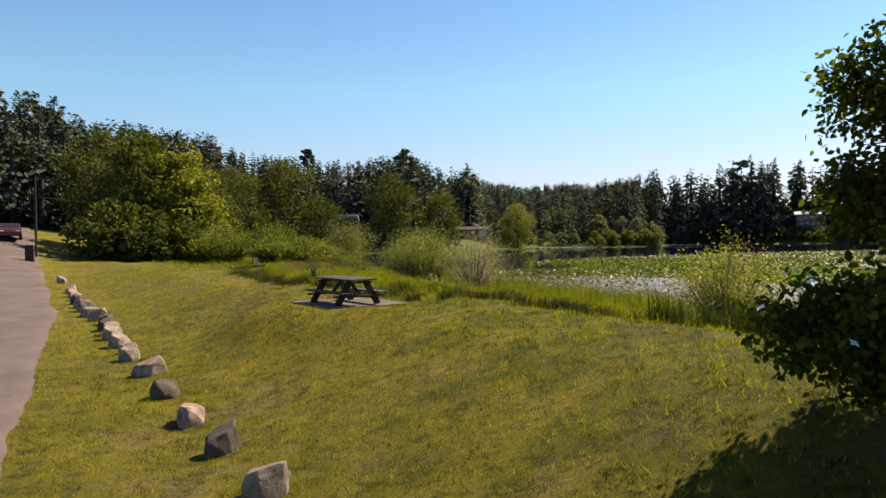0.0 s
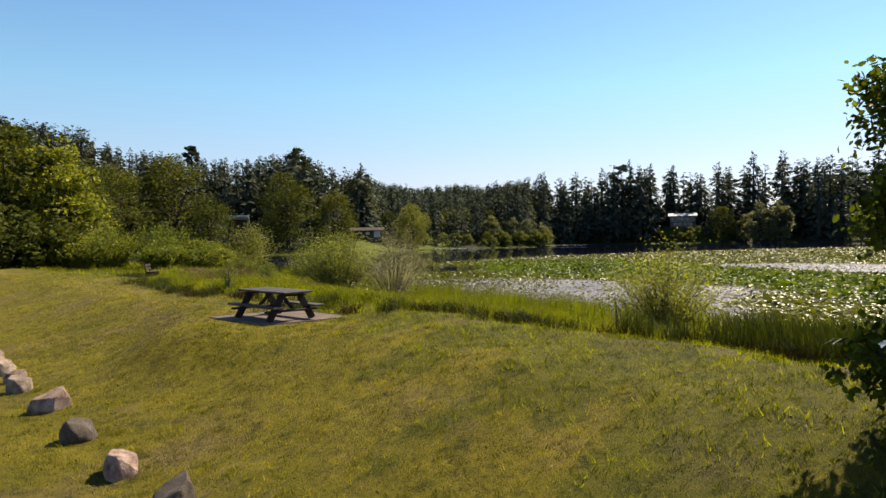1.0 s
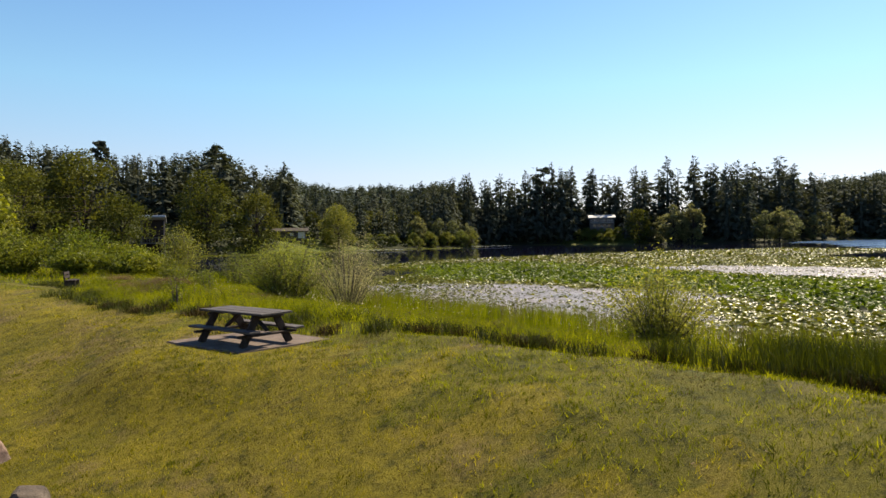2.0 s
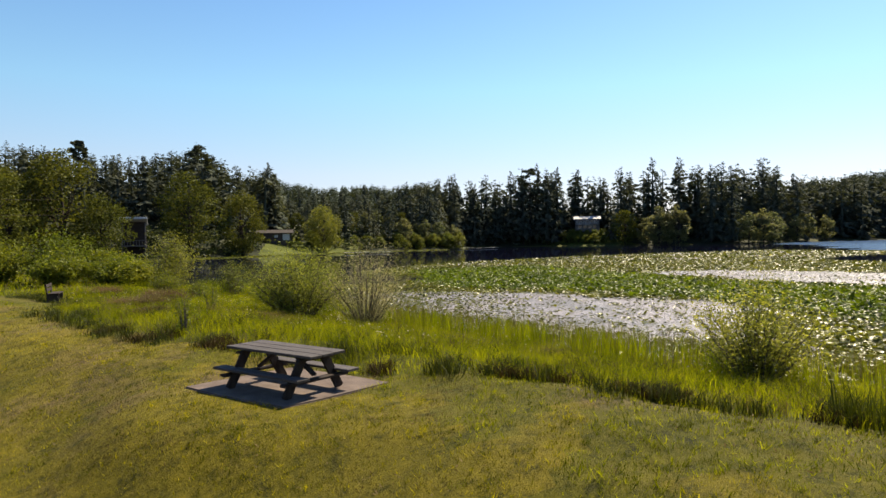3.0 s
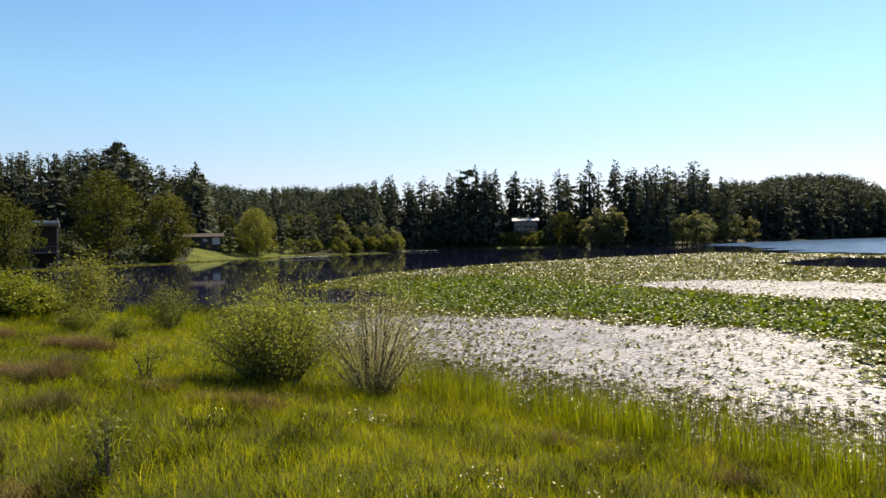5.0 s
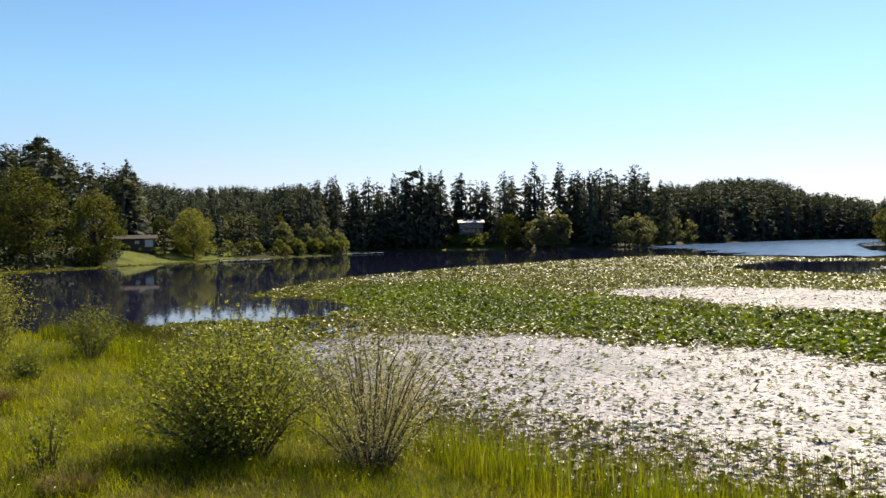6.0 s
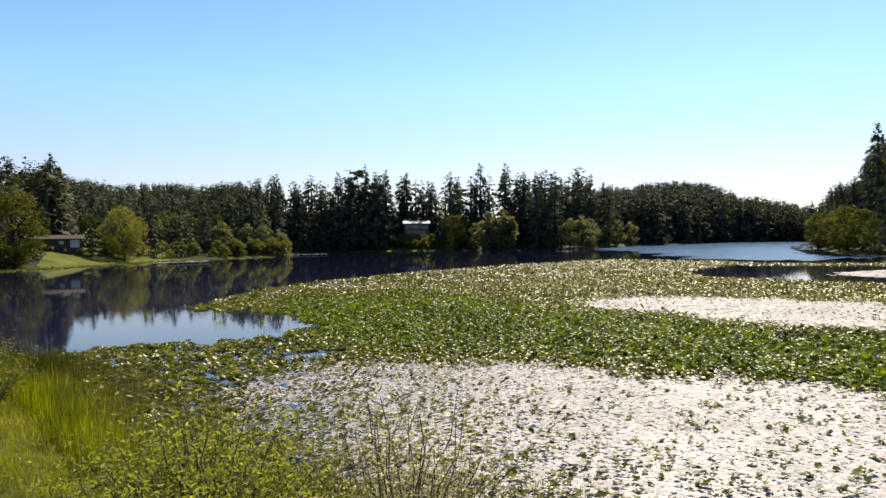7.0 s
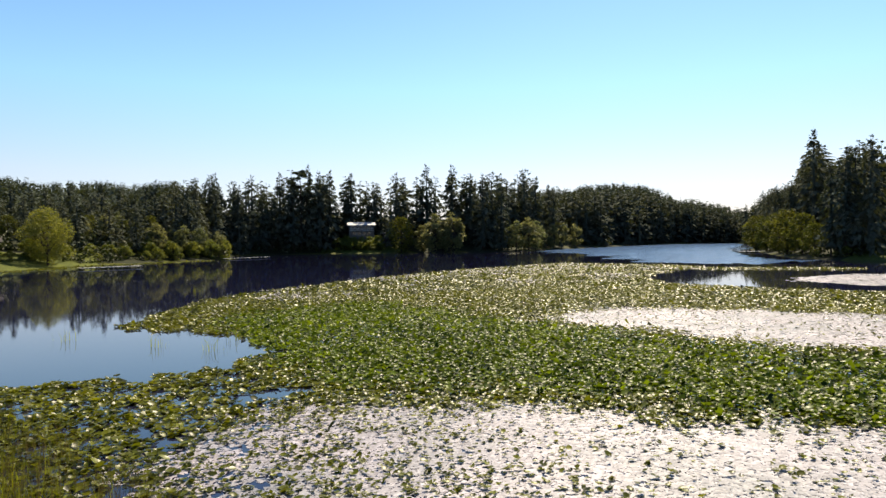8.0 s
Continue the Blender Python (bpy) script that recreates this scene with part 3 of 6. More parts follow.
table = thing("picnic_table", TABLE, "weathered grey timber picnic table with two fixed benches", "picnic table")
TOP, SEAT = 0.655, 0.335
for k in range(3):
    y = (k - 1) * 0.249
    part("tabletop_plank", box((2.10 - 0.01 * k, 0.241, 0.042), pose(0.006 * (k % 2), y, TOP - 0.021 + 0.003 * (k - 1), 0.5 * (k - 1)), 0.006), M_WOOD, table)
for side in (-1, 1):
    part("bench_plank", box((2.10, 0.245, 0.042), pose(0.006 * side, 0.535 if side > 0 else -0.505, SEAT - 0.021, 0.6 * side), 0.006), M_WOOD, table)
for x in (-0.70, 0.70):
    for side in (-1, 1):
        part("leg", beam((x, side * 0.20, TOP - 0.045), (x, side * 0.56, 0.0), 0.045, 0.16), M_WOOD_DARK, table)
    o = 0.048 if x > 0 else -0.048
    part("bench_support", beam((x + o, -0.655, SEAT - 0.112), (x + o, 0.655, SEAT - 0.112), 0.14, 0.042), M_WOOD_DARK, table)
    part("top_support", beam((x + o, -0.36, TOP - 0.095), (x + o, 0.36, TOP - 0.095), 0.10, 0.042), M_WOOD_DARK, table)
    part("brace", beam((x - o * 0.2, 0.03, SEAT - 0.06), (x * 0.25, 0.03, TOP - 0.06), 0.09, 0.042), M_WOOD_DARK, table)


# ---------------------------------------------------------------- bench by the shrubs
bx, by = -16.6, 38.1
bench = thing("park_bench", pose(bx, by, float(ground_z(bx, by)), 0, 0, -76), "dark timber bench with a plank back facing the lake", "bench")
for x in (-0.62, 0.62):
    part("leg", box((0.10, 0.42, 0.40), pose(x, 0.0, 0.20), 0.008), M_WOOD_DARK, bench)
    part("back_post", beam((x, -0.20, 0.0), (x, -0.30, 0.86), 0.09, 0.06), M_WOOD_DARK, bench)
for k in range(3):
    part("seat_plank", box((1.55, 0.13, 0.045), pose(0, -0.13 + 0.14 * k, 0.425), 0.006), M_WOOD_DARK, bench)
for k in range(2):
    part("back_plank", box((1.55, 0.04, 0.13), pose(0, -0.245 - 0.02 * k, 0.60 + 0.17 * k, 8), 0.006), M_WOOD_DARK, bench)


# ---------------------------------------------------------------- the parked car and the posts by the track
def car(m):
    paint = plain("dark_red_paint", (0.075, 0.022, 0.022), 0.3)
    glass = plain("tinted_glass", (0.02, 0.022, 0.025), 0.08)
    rubber = plain("tyre_rubber", (0.02, 0.02, 0.02), 0.9)
    steel = plain("wheel_rim", (0.45, 0.45, 0.46), 0.35, 0.8)
    root = thing("parked_car", m, "small dark red car parked at the end of the gravel track", "car")
    side = [(-2.05, 0.35), (-2.1, 0.75), (-1.95, 0.95), (-1.3, 1.0), (-0.75, 1.42), (0.55, 1.45), (1.25, 1.02), (1.95, 0.92), (2.1, 0.7), (2.08, 0.35)]
    bm = bmesh.new()
    rows = []
    for w, k in ((-0.80, 0.93), (-0.84, 1.0), (0.84, 1.0), (0.80, 0.93)):
        rows.append([bm.verts.new((x, w * (0.86 if z > 1.1 else 1.0), 0.35 + (z - 0.35) * k)) for x, z in side])
    for a, b in zip(rows, rows[1:]):
        for i in range(len(side)):
            j = (i + 1) % len(side)
            bm.faces.new((a[i], a[j], b[j], b[i]))
    bm.faces.new(rows[0][::-1])
    bm.faces.new(rows[-1])
    bmesh.ops.recalc_face_normals(bm, faces=bm.faces)
    body = part("body", bm, paint, root)
    part("windscreen", box((0.02, 1.30, 0.50), pose(0.93, 0, 1.24, 0, -58)), glass, body)
    part("rear_window", box((0.02, 1.25, 0.46), pose(-1.04, 0, 1.22, 0, 52)), glass, body)
    for s in (-1, 1):
        part("side_window", box((1.35, 0.02, 0.30), pose(-0.1, s * 0.755, 1.22, s * 12)), glass, body)
        part("headlight", box((0.06, 0.30, 0.13), pose(2.06, s * 0.58, 0.72), 0.02), M_FLOWER, body)
        for x in (-1.3, 1.3):
            bm = bmesh.new()
            bmesh.ops.create_cone(bm, cap_ends=True, segments=20, radius1=0.32, radius2=0.32, depth=0.22)
            bmesh.ops.transform(bm, matrix=pose(x, s * 0.76, 0.32, 90), verts=bm.verts)
            wheel = part("wheel", bm, rubber, root)
            bm = bmesh.new()
            bmesh.ops.create_cone(bm, cap_ends=True, segments=14, radius1=0.2, radius2=0.17, depth=0.03)
            bmesh.ops.transform(bm, matrix=pose(x, s * 0.885, 0.32, 90), verts=bm.verts)
            part("rim", bm, steel, wheel)
    return root


car(pose(-46.8, 53.4, float(ground_z(-46.8, 53.4)) + 0.03, 0, 0, -49))
post = part("marker_post", beam((0, 0, -0.2), (0, 0, 1.15), 0.55, 0.33, 0.02), M_WOOD_DARK)
post.matrix_world = pose(-36.3, 43.4, float(ground_z(-36.3, 43.4)), 0, 0, 30)
tagged(post, "dark weathered timber marker post beside the track", "post")
pole = thing("utility_pole", pose(-38.4, 46.5, float(ground_z(-38.4, 46.5))), "slim dark timber pole carrying wires beside the gravel track", "utility pole")
sheet("mast", *tube([(0, 0, -0.3), (0, 0, 3), (0.02, 0, 6.2)], [0.09, 0.08, 0.065], 8), M_WOOD_DARK, pole, smooth=True)
for z, drop in ((6.0, 0.5), (4.6, 0.4)):
    for dx, dy in ((-26, -9), (9, 26)):
        s = np.linspace(0, 1, 9)
        sheet("wire", *tube(np.stack([dx * s, dy * s, z - 4 * drop * s * (1 - s)], 1), np.full(9, 0.012), 4), M_WOOD_DARK, pole)


# ---------------------------------------------------------------- buildings on the far shore
M_WALL_DARK = plain("brown_boards", (0.0578, 0.04216, 0.034), 0.8, scale=2)
M_WALL_GREY = plain("grey_boards", (0.1088, 0.102, 0.102), 0.8, scale=2)
M_ROOF_PALE = plain("pale_metal_roof", (0.4896, 0.4896, 0.4896), 0.5, scale=1)
M_ROOF_BROWN = plain("dark_shingles", (0.062, 0.054, 0.050), 0.9, scale=1)
M_TRIM = plain("white_trim", (0.476, 0.476, 0.4624), 0.6)
M_GLASS = plain("window_glass", (0.0204, 0.0238, 0.0272), 0.08)


def prism(w, d, h, over=0.0):
    """A gabled roof w long and d deep, rising h, with its eaves at z = 0."""
    bm = bmesh.new()
    a = [bm.verts.new((x, y, z)) for x in (-w / 2 - over, w / 2 + over) for y, z in ((-d / 2 - over, 0), (d / 2 + over, 0), (d / 2 + over, 0.18), (0, h + 0.18), (-d / 2 - over, 0.18))]
    for i in range(5):
        j = (i + 1) % 5
        bm.faces.new((a[i], a[j], a[5 + j], a[5 + i]))
    bm.faces.new(a[4::-1])
    bm.faces.new(a[5:])
    bmesh.ops.recalc_face_normals(bm, faces=bm.faces)
    return bm


def window(parent, x, y, z, w, h, mat_frame):
    win = part("window", box((w, 0.10, h), pose(x, y, z)), mat_frame, parent)
    part("pane", box((w - 0.2, 0.06, h - 0.2), pose(x, y - 0.05, z)), M_GLASS, win)


# two-storey house with a pale roof
hx, hy = 126.0, 336.0
hz = float(ground_z(hx, hy))
house = thing("lake_house", pose(hx, hy, hz, 0, 0, -20), "two-storey grey house with a bright pale roof above the lake", "house")
base = 13.6 - hz
part("wall", box((12.4, 8.0, base), pose(0, 0, base / 2)), M_WALL_GREY, house)
bm = prism(12.9, 8.4, 1.5, 0.5)
bmesh.ops.translate(bm, vec=(0, 0, base), verts=bm.verts)
part("roof", bm, M_ROOF_PALE, house)
for k in range(5):
    window(house, -4.4 + 2.2 * k, -4.02, base - 1.25, 1.5, 1.3, M_TRIM)
for k in range(4):
    window(house, -3.6 + 2.4 * k, -4.02, base - 4.0, 1.8, 1.6, M_TRIM)
balcony = part("balcony", box((11.6, 1.6, 0.2), pose(0, -4.8, base - 2.55)), M_TRIM, house)
for k in range(13):
    part("baluster", box((0.09, 0.09, 0.95), pose(-5.7 + 0.95 * k, -5.55, base - 1.98)), M_TRIM, balcony)
part("rail", box((11.6, 0.1, 0.1), pose(0, -5.55, base - 1.46)), M_TRIM, balcony)
shed = thing("garden_shed", pose(138.0, 331.0, float(ground_z(138, 331)), 0, 0, -20), "small grey shed with a flat pale roof beside the house", "shed")
part("wall", box((4.0, 3.0, 5.2), pose(0, 0, 2.6)), M_WALL_DARK, shed)
part("roof", box((4.6, 3.6, 0.25), pose(0, 0, 5.3, 6)), M_WALL_GREY, shed)

# boathouse with a deep porch
boat = thing("boathouse", pose(-50.9, 169.5, 1.0, 0, 0, 14), "dark open-fronted boathouse with a pale roof edge at the water", "boathouse")
part("wall", box((5.2, 5.0, 8.0), pose(0, 3.6, 4.0)), M_WOOD_DARK, boat)
part("roof", box((5.9, 8.2, 0.5), pose(0, 2.0, 8.2, -9), 0.03), M_ROOF_PALE, boat)
for x in (-2.4, 2.4):
    part("porch_post", beam((x, -1.4, 0), (x + 0.15, -1.4, 7.7), 0.26, 0.26), M_WALL_GREY, boat)
part("porch_floor", box((5.3, 3.4, 0.3), pose(0, -0.1, 2.4)), M_WALL_GREY, boat)
deck = part("railing", box((5.3, 0.12, 0.16), pose(0, -1.6, 3.7)), M_WALL_GREY, boat)
for k in range(9):
    part("baluster", box((0.12, 0.08, 1.1), pose(-2.5 + 0.62 * k, -1.6, 3.05)), M_WALL_GREY, deck)

# low cabin on the lawn
cx0, cy0 = -24.5, 233.0
cabin = thing("cabin", pose(cx0, cy0, 4.6, 0, 0, 4), "low dark cabin with a dark shingle roof on the lawn", "cabin")
part("wall", box((10.5, 6.0, 5.6), pose(0, 0, -0.6)), M_WALL_DARK, cabin)
bm = prism(11.0, 6.5, 1.1, 0.5)
bmesh.ops.translate(bm, vec=(0, 0, 2.2), verts=bm.verts)
part("roof", bm, M_ROOF_BROWN, cabin)
part("garage_door", box((2.2, 0.12, 2.1), pose(3.6, -3.03, 1.0)), M_TRIM, cabin)
part("window", box((1.2, 0.1, 0.9), pose(0.4, -3.03, 1.3)), M_TRIM, cabin)

# homes among the trees far down the lake
for x, y, w in ((352, 412, 9), (326, 402, 6)):
    z = float(ground_z(x, y))
    far_home = thing("far_house", pose(x, y, z, 0, 0, -40), "small far house with a pale roof among dark firs", "house")
    part("wall", box((w, 7, 14 - z), pose(0, 0, (14 - z) / 2)), M_WALL_GREY, far_home)
    bm = prism(w, 7, 1.6, 0.4)
    bmesh.ops.translate(bm, vec=(0, 0, 14 - z), verts=bm.verts)
    part("roof", bm, M_ROOF_PALE, far_home)


def dock(x0, y0, x1, y1, w, label):
    d = Vector((x1 - x0, y1 - y0, 0))
    root = thing("dock", pose(x0, y0, 0, 0, 0, math.degrees(math.atan2(d.y, d.x))), label, "dock")
    n = max(4, int(d.length / 1.2))
    step = d.length / n
    for k in range(n):
        part("deck_board", box((step * 0.95, w, 0.08), pose(step * (k + 0.5), 0, 0.42)), M_TRIM, root)
        if k % 3 == 0:
            for s in (-1, 1):
                part("pile", beam((step * (k + 0.5), s * w * 0.45, -1.0), (step * (k + 0.5), s * w * 0.45, 0.6), 0.16, 0.16), M_WOOD_DARK, root)


dock(-2, 205, 12, 210, 1.8, "low pale wooden dock along the grassy shore")
dock(44, 266, 62, 274, 1.6, "narrow grey wooden dock off the spit")
dock(207, 168, 196, 172, 2.0, "small wooden dock on the wooded shore")


# ---------------------------------------------------------------- trees
def fir_arrays(seed, h, levels=18, per=6, spread_by=0.17, bare=0.1, ragged=0.45, sprays=7, power=0.8, needle=0.034):
    """A fir: uneven tiers of boughs, each a fan of small drooping sprays, round a straight trunk."""
    r = np.random.default_rng(seed)
    trunk = tube([(0, 0, -1.0), (0.1, 0, h * 0.4), (0.0, 0.1, h * 0.75), (0, 0, h * 0.99)], [h * 0.014, h * 0.010, h * 0.005, 0.02], 6)
    n = levels * per
    f = np.clip((np.repeat(np.arange(levels), per) + r.uniform(-0.9, 0.9, n)) / levels, 0, 0.985)
    a = r.uniform(0, 2 * np.pi, n)
    lop = 1 + 0.16 * np.sin(a + r.uniform(0, 6.28)) + 0.18 * np.sin(f * 15 + r.uniform(0, 6.28)) * np.sin(a + r.uniform(0, 6.28))
    reach = h * spread_by * (1.02 - f) ** power * np.clip(0.55 + f * 3.0, 0, 1) * lop * (1 - ragged * r.uniform(0, 1, n) ** 1.3)
    reach = np.maximum(reach, h * 0.014)
    lift = np.interp(f, [0, 0.5, 0.8, 1.0], [-0.30, -0.15, 0.15, 0.9]) + r.normal(size=n) * 0.14
    z0 = h * (bare + (1 - bare) * f)
    # sprays along each bough, smaller towards the tip and hanging a little
    s = r.uniform(0.4, 1.0, (n, sprays))
    s[:, 0] = 1.0
    out = reach[:, None] * s
    b = a[:, None] + r.normal(size=(n, sprays)) * 0.16
    c = np.stack([np.cos(b) * out, np.sin(b) * out, z0[:, None] + lift[:, None] * out + r.normal(size=(n, sprays)) * 0.008 * h], -1).reshape(-1, 3)
    big = (h * needle * r.uniform(0.55, 1.3, (n, sprays)) * np.interp(f, [0, 0.8, 1.0], [1.15, 0.85, 0.42])[:, None]).reshape(-1, 1)
    b = (b + r.normal(size=b.shape) * 0.55).ravel()
    hang = r.uniform(0.05, 1.15, len(b)) * np.repeat(np.interp(f, [0, 0.85, 1.0], [1.0, 0.7, -0.9]), sprays)
    axis = np.stack([np.cos(b) * 0.8, np.sin(b) * 0.8, -hang], 1)
    side = np.stack([-np.sin(b), np.cos(b), r.normal(size=len(b)) * 0.3], 1) + r.normal(size=(len(b), 3)) * 0.25
    side /= np.linalg.norm(side, axis=1)[:, None]
    v = np.stack([c - axis * big * 0.6, c + side * big * 0.42, c + axis * big * 0.8, c - side * big * 0.42], 1).reshape(-1, 3)
    i = np.arange(len(b))[:, None] * 4
    vs, ts = [v], [np.concatenate([i + [[0, 1, 2]], i + [[0, 2, 3]]], 1).reshape(-1, 3)]
    # the shaded heart of the crown and the leading shoot
    core_f = np.linspace(0, 1.0, 7)
    ang = np.linspace(0, 2 * np.pi, 6, endpoint=False)
    cr = (h * spread_by * 0.16 * (1.004 - core_f) ** 1.05)[:, None] * r.uniform(0.55, 1.15, (7, 6))
    cz = h * (bare + (1 - bare) * core_f)[:, None] + r.uniform(-0.02, 0.02, (7, 6)) * h * (1 - core_f)[:, None]
    vs.append(np.stack([cr * np.cos(ang), cr * np.sin(ang), cz], -1).reshape(-1, 3))
    ci, cj = np.meshgrid(np.arange(6), np.arange(6), indexing="ij")
    k = [len(v) + q for q in (ci * 6 + cj, ci * 6 + (cj + 1) % 6, (ci + 1) * 6 + (cj + 1) % 6, (ci + 1) * 6 + cj)]
    ts.append(np.concatenate([np.stack([k[0], k[1], k[2]], -1).reshape(-1, 3), np.stack([k[0], k[2], k[3]], -1).reshape(-1, 3)]))
    return trunk, (np.concatenate(vs), np.concatenate(ts))


def crown_arrays(r, h, low, rad, clumps, leaves, size, flat=1.0, up=0.5):
    """Leaves in uneven clumps that make up a crown from low to h."""
    mid, half = (h + low) / 2, (h - low) / 2
    a, k = r.uniform(0, 2 * np.pi, clumps), r.uniform(-1, 1, clumps)
    ring = np.sqrt(np.clip(1 - k * k, 0, 1)) * r.uniform(0.55, 1.0, clumps)
    swell = np.where(k < 0, 1.0, 1.0 - 0.25 * k)
    c = np.stack([np.cos(a) * ring * rad * swell, np.sin(a) * ring * rad * swell, mid + k * half * r.uniform(0.75, 1.0, clumps)], 1)
    cr = rad * r.uniform(0.22, 0.42, clumps)
    d = r.normal(size=(clumps, leaves, 3))
    d /= np.linalg.norm(d, axis=2)[..., None]
    d *= (r.uniform(0.35, 1.0, (clumps, leaves)) ** 0.5)[..., None] * cr[:, None, None]
    d[..., 2] *= 0.75 * flat
    pts = (c[:, None] + d).reshape(-1, 3)
    return leaf_cloud(r, pts, size, 0.7, up), c


def broadleaf(name, seed, h, low, rad, mat, size, clumps=46, leaves=110):
    """A broad-leaved tree with trunk, limbs and crown, its foot at the origin."""
    r = np.random.default_rng(seed)
    (v, t), c = crown_arrays(r, h, low, rad, clumps, leaves, size)
    root = new(name)
    root.empty_display_size = 0.5
    pieces = [tube([(0, 0, -0.6), (0.05 * rad, 0, h * 0.25), (-0.04 * rad, 0.05 * rad, h * 0.5), (0, 0, h * 0.8)], [h * 0.024, h * 0.018, h * 0.012, 0.03], 7)]
    for k in range(0, clumps, 4):
        s = np.array([0, 0, h * r.uniform(0.18, 0.5)])
        pieces.append(tube([s, (s + c[k]) / 2 + [0, 0, h * 0.03], c[k]], [h * 0.009, h * 0.005, 0.015], 5))
    sheet("trunk", *joined(pieces), M_BARK, root, smooth=True)
    sheet("crown", v, t, mat, root)
    return root


def place(proto, x, y, turn=0.0, size=1.0, z=None, slim=1.0):
    m = pose(x, y, float(ground_z(x, y)) - 0.1 if z is None else z, 0, 0, turn)
    ob = copy_thing(proto, m)
    ob.scale = (size * slim, size * slim, size)
    return ob


def retire(*protos):
    """Take away the patterns that copies were made from."""
    for p in protos:
        for o in (*p.children_recursive, p):
            bpy.data.objects.remove(o)


# directions (degrees from y towards x) and slopes of the tree line as it stands round the lake
SKYLINE = np.array([
    (-46, 0.175), (-42.4, 0.172), (-40.1, 0.205), (-38.2, 0.168), (-35, 0.172), (-31, 0.165), (-28.4, 0.160), (-26.5, 0.140),
    (-22.5, 0.130), (-17.4, 0.124), (-15.5, 0.126), (-11.3, 0.143), (-10.1, 0.130), (-8.2, 0.111), (-5.6, 0.116), (-4.3, 0.090),
    (-1.1, 0.077), (2.9, 0.083), (5.0, 0.077), (7.6, 0.086), (9.2, 0.091), (10.6, 0.098), (12.0, 0.087), (13.4, 0.095),
    (15.6, 0.099), (17.9, 0.111), (19.6, 0.103), (21.4, 0.103), (23.3, 0.087), (25.0, 0.100), (27.6, 0.112), (29.7, 0.111),
    (31.2, 0.098), (33.0, 0.100), (35.9, 0.103), (38.0, 0.082), *zip(RIDGE_AZ[13:24], RIDGE_SLOPE[13:24])])
RIGHT_BANK = np.array([(55.0, 0.040), (56.2, 0.057), (57.2, 0.064), (58.2, 0.069), (59.7, 0.140), (60.8, 0.093), (61.9, 0.115), (63.3, 0.122), (66, 0.10), (72, 0.10)])
SKY_AZ, SKY_SLOPE = np.concatenate([SKYLINE, RIGHT_BANK]).T
EYE_X, EYE_Y, EYE_Z = -5.0, 14.0, 3.9


def top_allowed(x, y):
    dist = np.hypot(x - EYE_X, y - EYE_Y)
    az = np.degrees(np.arctan2(x - EYE_X, y - EYE_Y))
    dist2 = np.hypot(x - END_X, y - END_Y)
    az2 = np.degrees(np.arctan2(x - END_X, y - END_Y))
    return np.where(az2 > 40, END_Z + np.interp(az2, SKY_AZ, SKY_SLOPE) * dist2, EYE_Z + np.interp(az, SKY_AZ, SKY_SLOPE) * dist)


def clear_of(x, y):
    """False on lawns, in the house's clearing and where big broad-leaved trees stand."""
    shore = lake_distance(x, y)
    ok = ~((x > -34) & (x < -7) & (y > 200) & (shore < 20)) & ~((x >= -7) & (x < 58) & (y > 230) & (y < 300) & (shore < 12)) & ~(np.hypot(x + 24, y - 232) < 9) & ~((np.hypot(x - 126, y - 335) < 13))
    ok &= ~((x > 110) & (x < 134) & (y > 300) & (y < 340) & (shore < 18))
    ok &= ~((x > 140) & (x < 178) & (y > 60) & (y < 108))
    # the pale trees at the water's edge stand free of the firs
    for bx1, by1 in ((141, 287), (148, 285), (139, 296), (181, 282), (190, 284), (198, 289), (206, 296), (232, 309), (252, 320), (166, 132), (172, 140), (158, 124), (184, 150)):
        ok &= np.hypot(x - bx1 - 6, y - by1 - 5.5) > 12
    for bx1, by1, br in ((-42, 186, 9), (-31, 196, 7), (-59, 150, 10), (-51, 169, 9), (-38, 180, 9), (-45, 160, 10)):
        ok &= np.hypot(x - bx1, y - by1) > br
    return ok


firs = []
for k, (bare, wide, rag, power) in enumerate(((0.04, 0.28, 0.35, 0.80), (0.06, 0.26, 0.40, 0.75), (0.04, 0.27, 0.40, 0.9), (0.12, 0.27, 0.5, 0.66), (0.04, 0.25, 0.35, 0.85), (0.16, 0.28, 0.5, 0.62))):
    trunk, crown = fir_arrays(100 + k, 28.0, 22, 7, wide, bare, rag, 6, power, 0.039)
    root = new("fir_tree")
    sheet("trunk", *trunk, M_BARK, root, smooth=True)
    sheet("crown", *crown, M_CONIFER, root)
    tagged(root, "tall dark green fir at the wooded lake shore", "fir tree", "firs round the lake")
    firs.append(root)

r = np.random.default_rng(21)
# the marked tree tops
for az, slope in np.concatenate([SKYLINE, RIGHT_BANK]):
    if 40 < az < 54.5 or -4.8 < az < 7.2:
        continue
    a = radians(az)
    ex, ey, ez = (END_X, END_Y, END_Z) if az > 40 else (EYE_X, EYE_Y, EYE_Z)
    for dist in np.arange(150 if az > 53 else 215, 470, 4.0):
        x, y = ex + dist * math.sin(a), ey + dist * math.cos(a)
        d = float(lake_distance(x, y))
        if d > (6 if az > 53 else 10 if az > 10 else 25) and bool(clear_of(np.array(x), np.array(y))):
            break
    h = ez + (slope + 0.004) * dist - float(ground_z(x, y))
    if 9 < h < 46:
        place(firs[int(r.integers(6)) if az < 53 else (2, 4)[int(r.integers(2))]], x, y, r.uniform(0, 360), h / 28, slim=0.82 if az > 53 else 1.0)
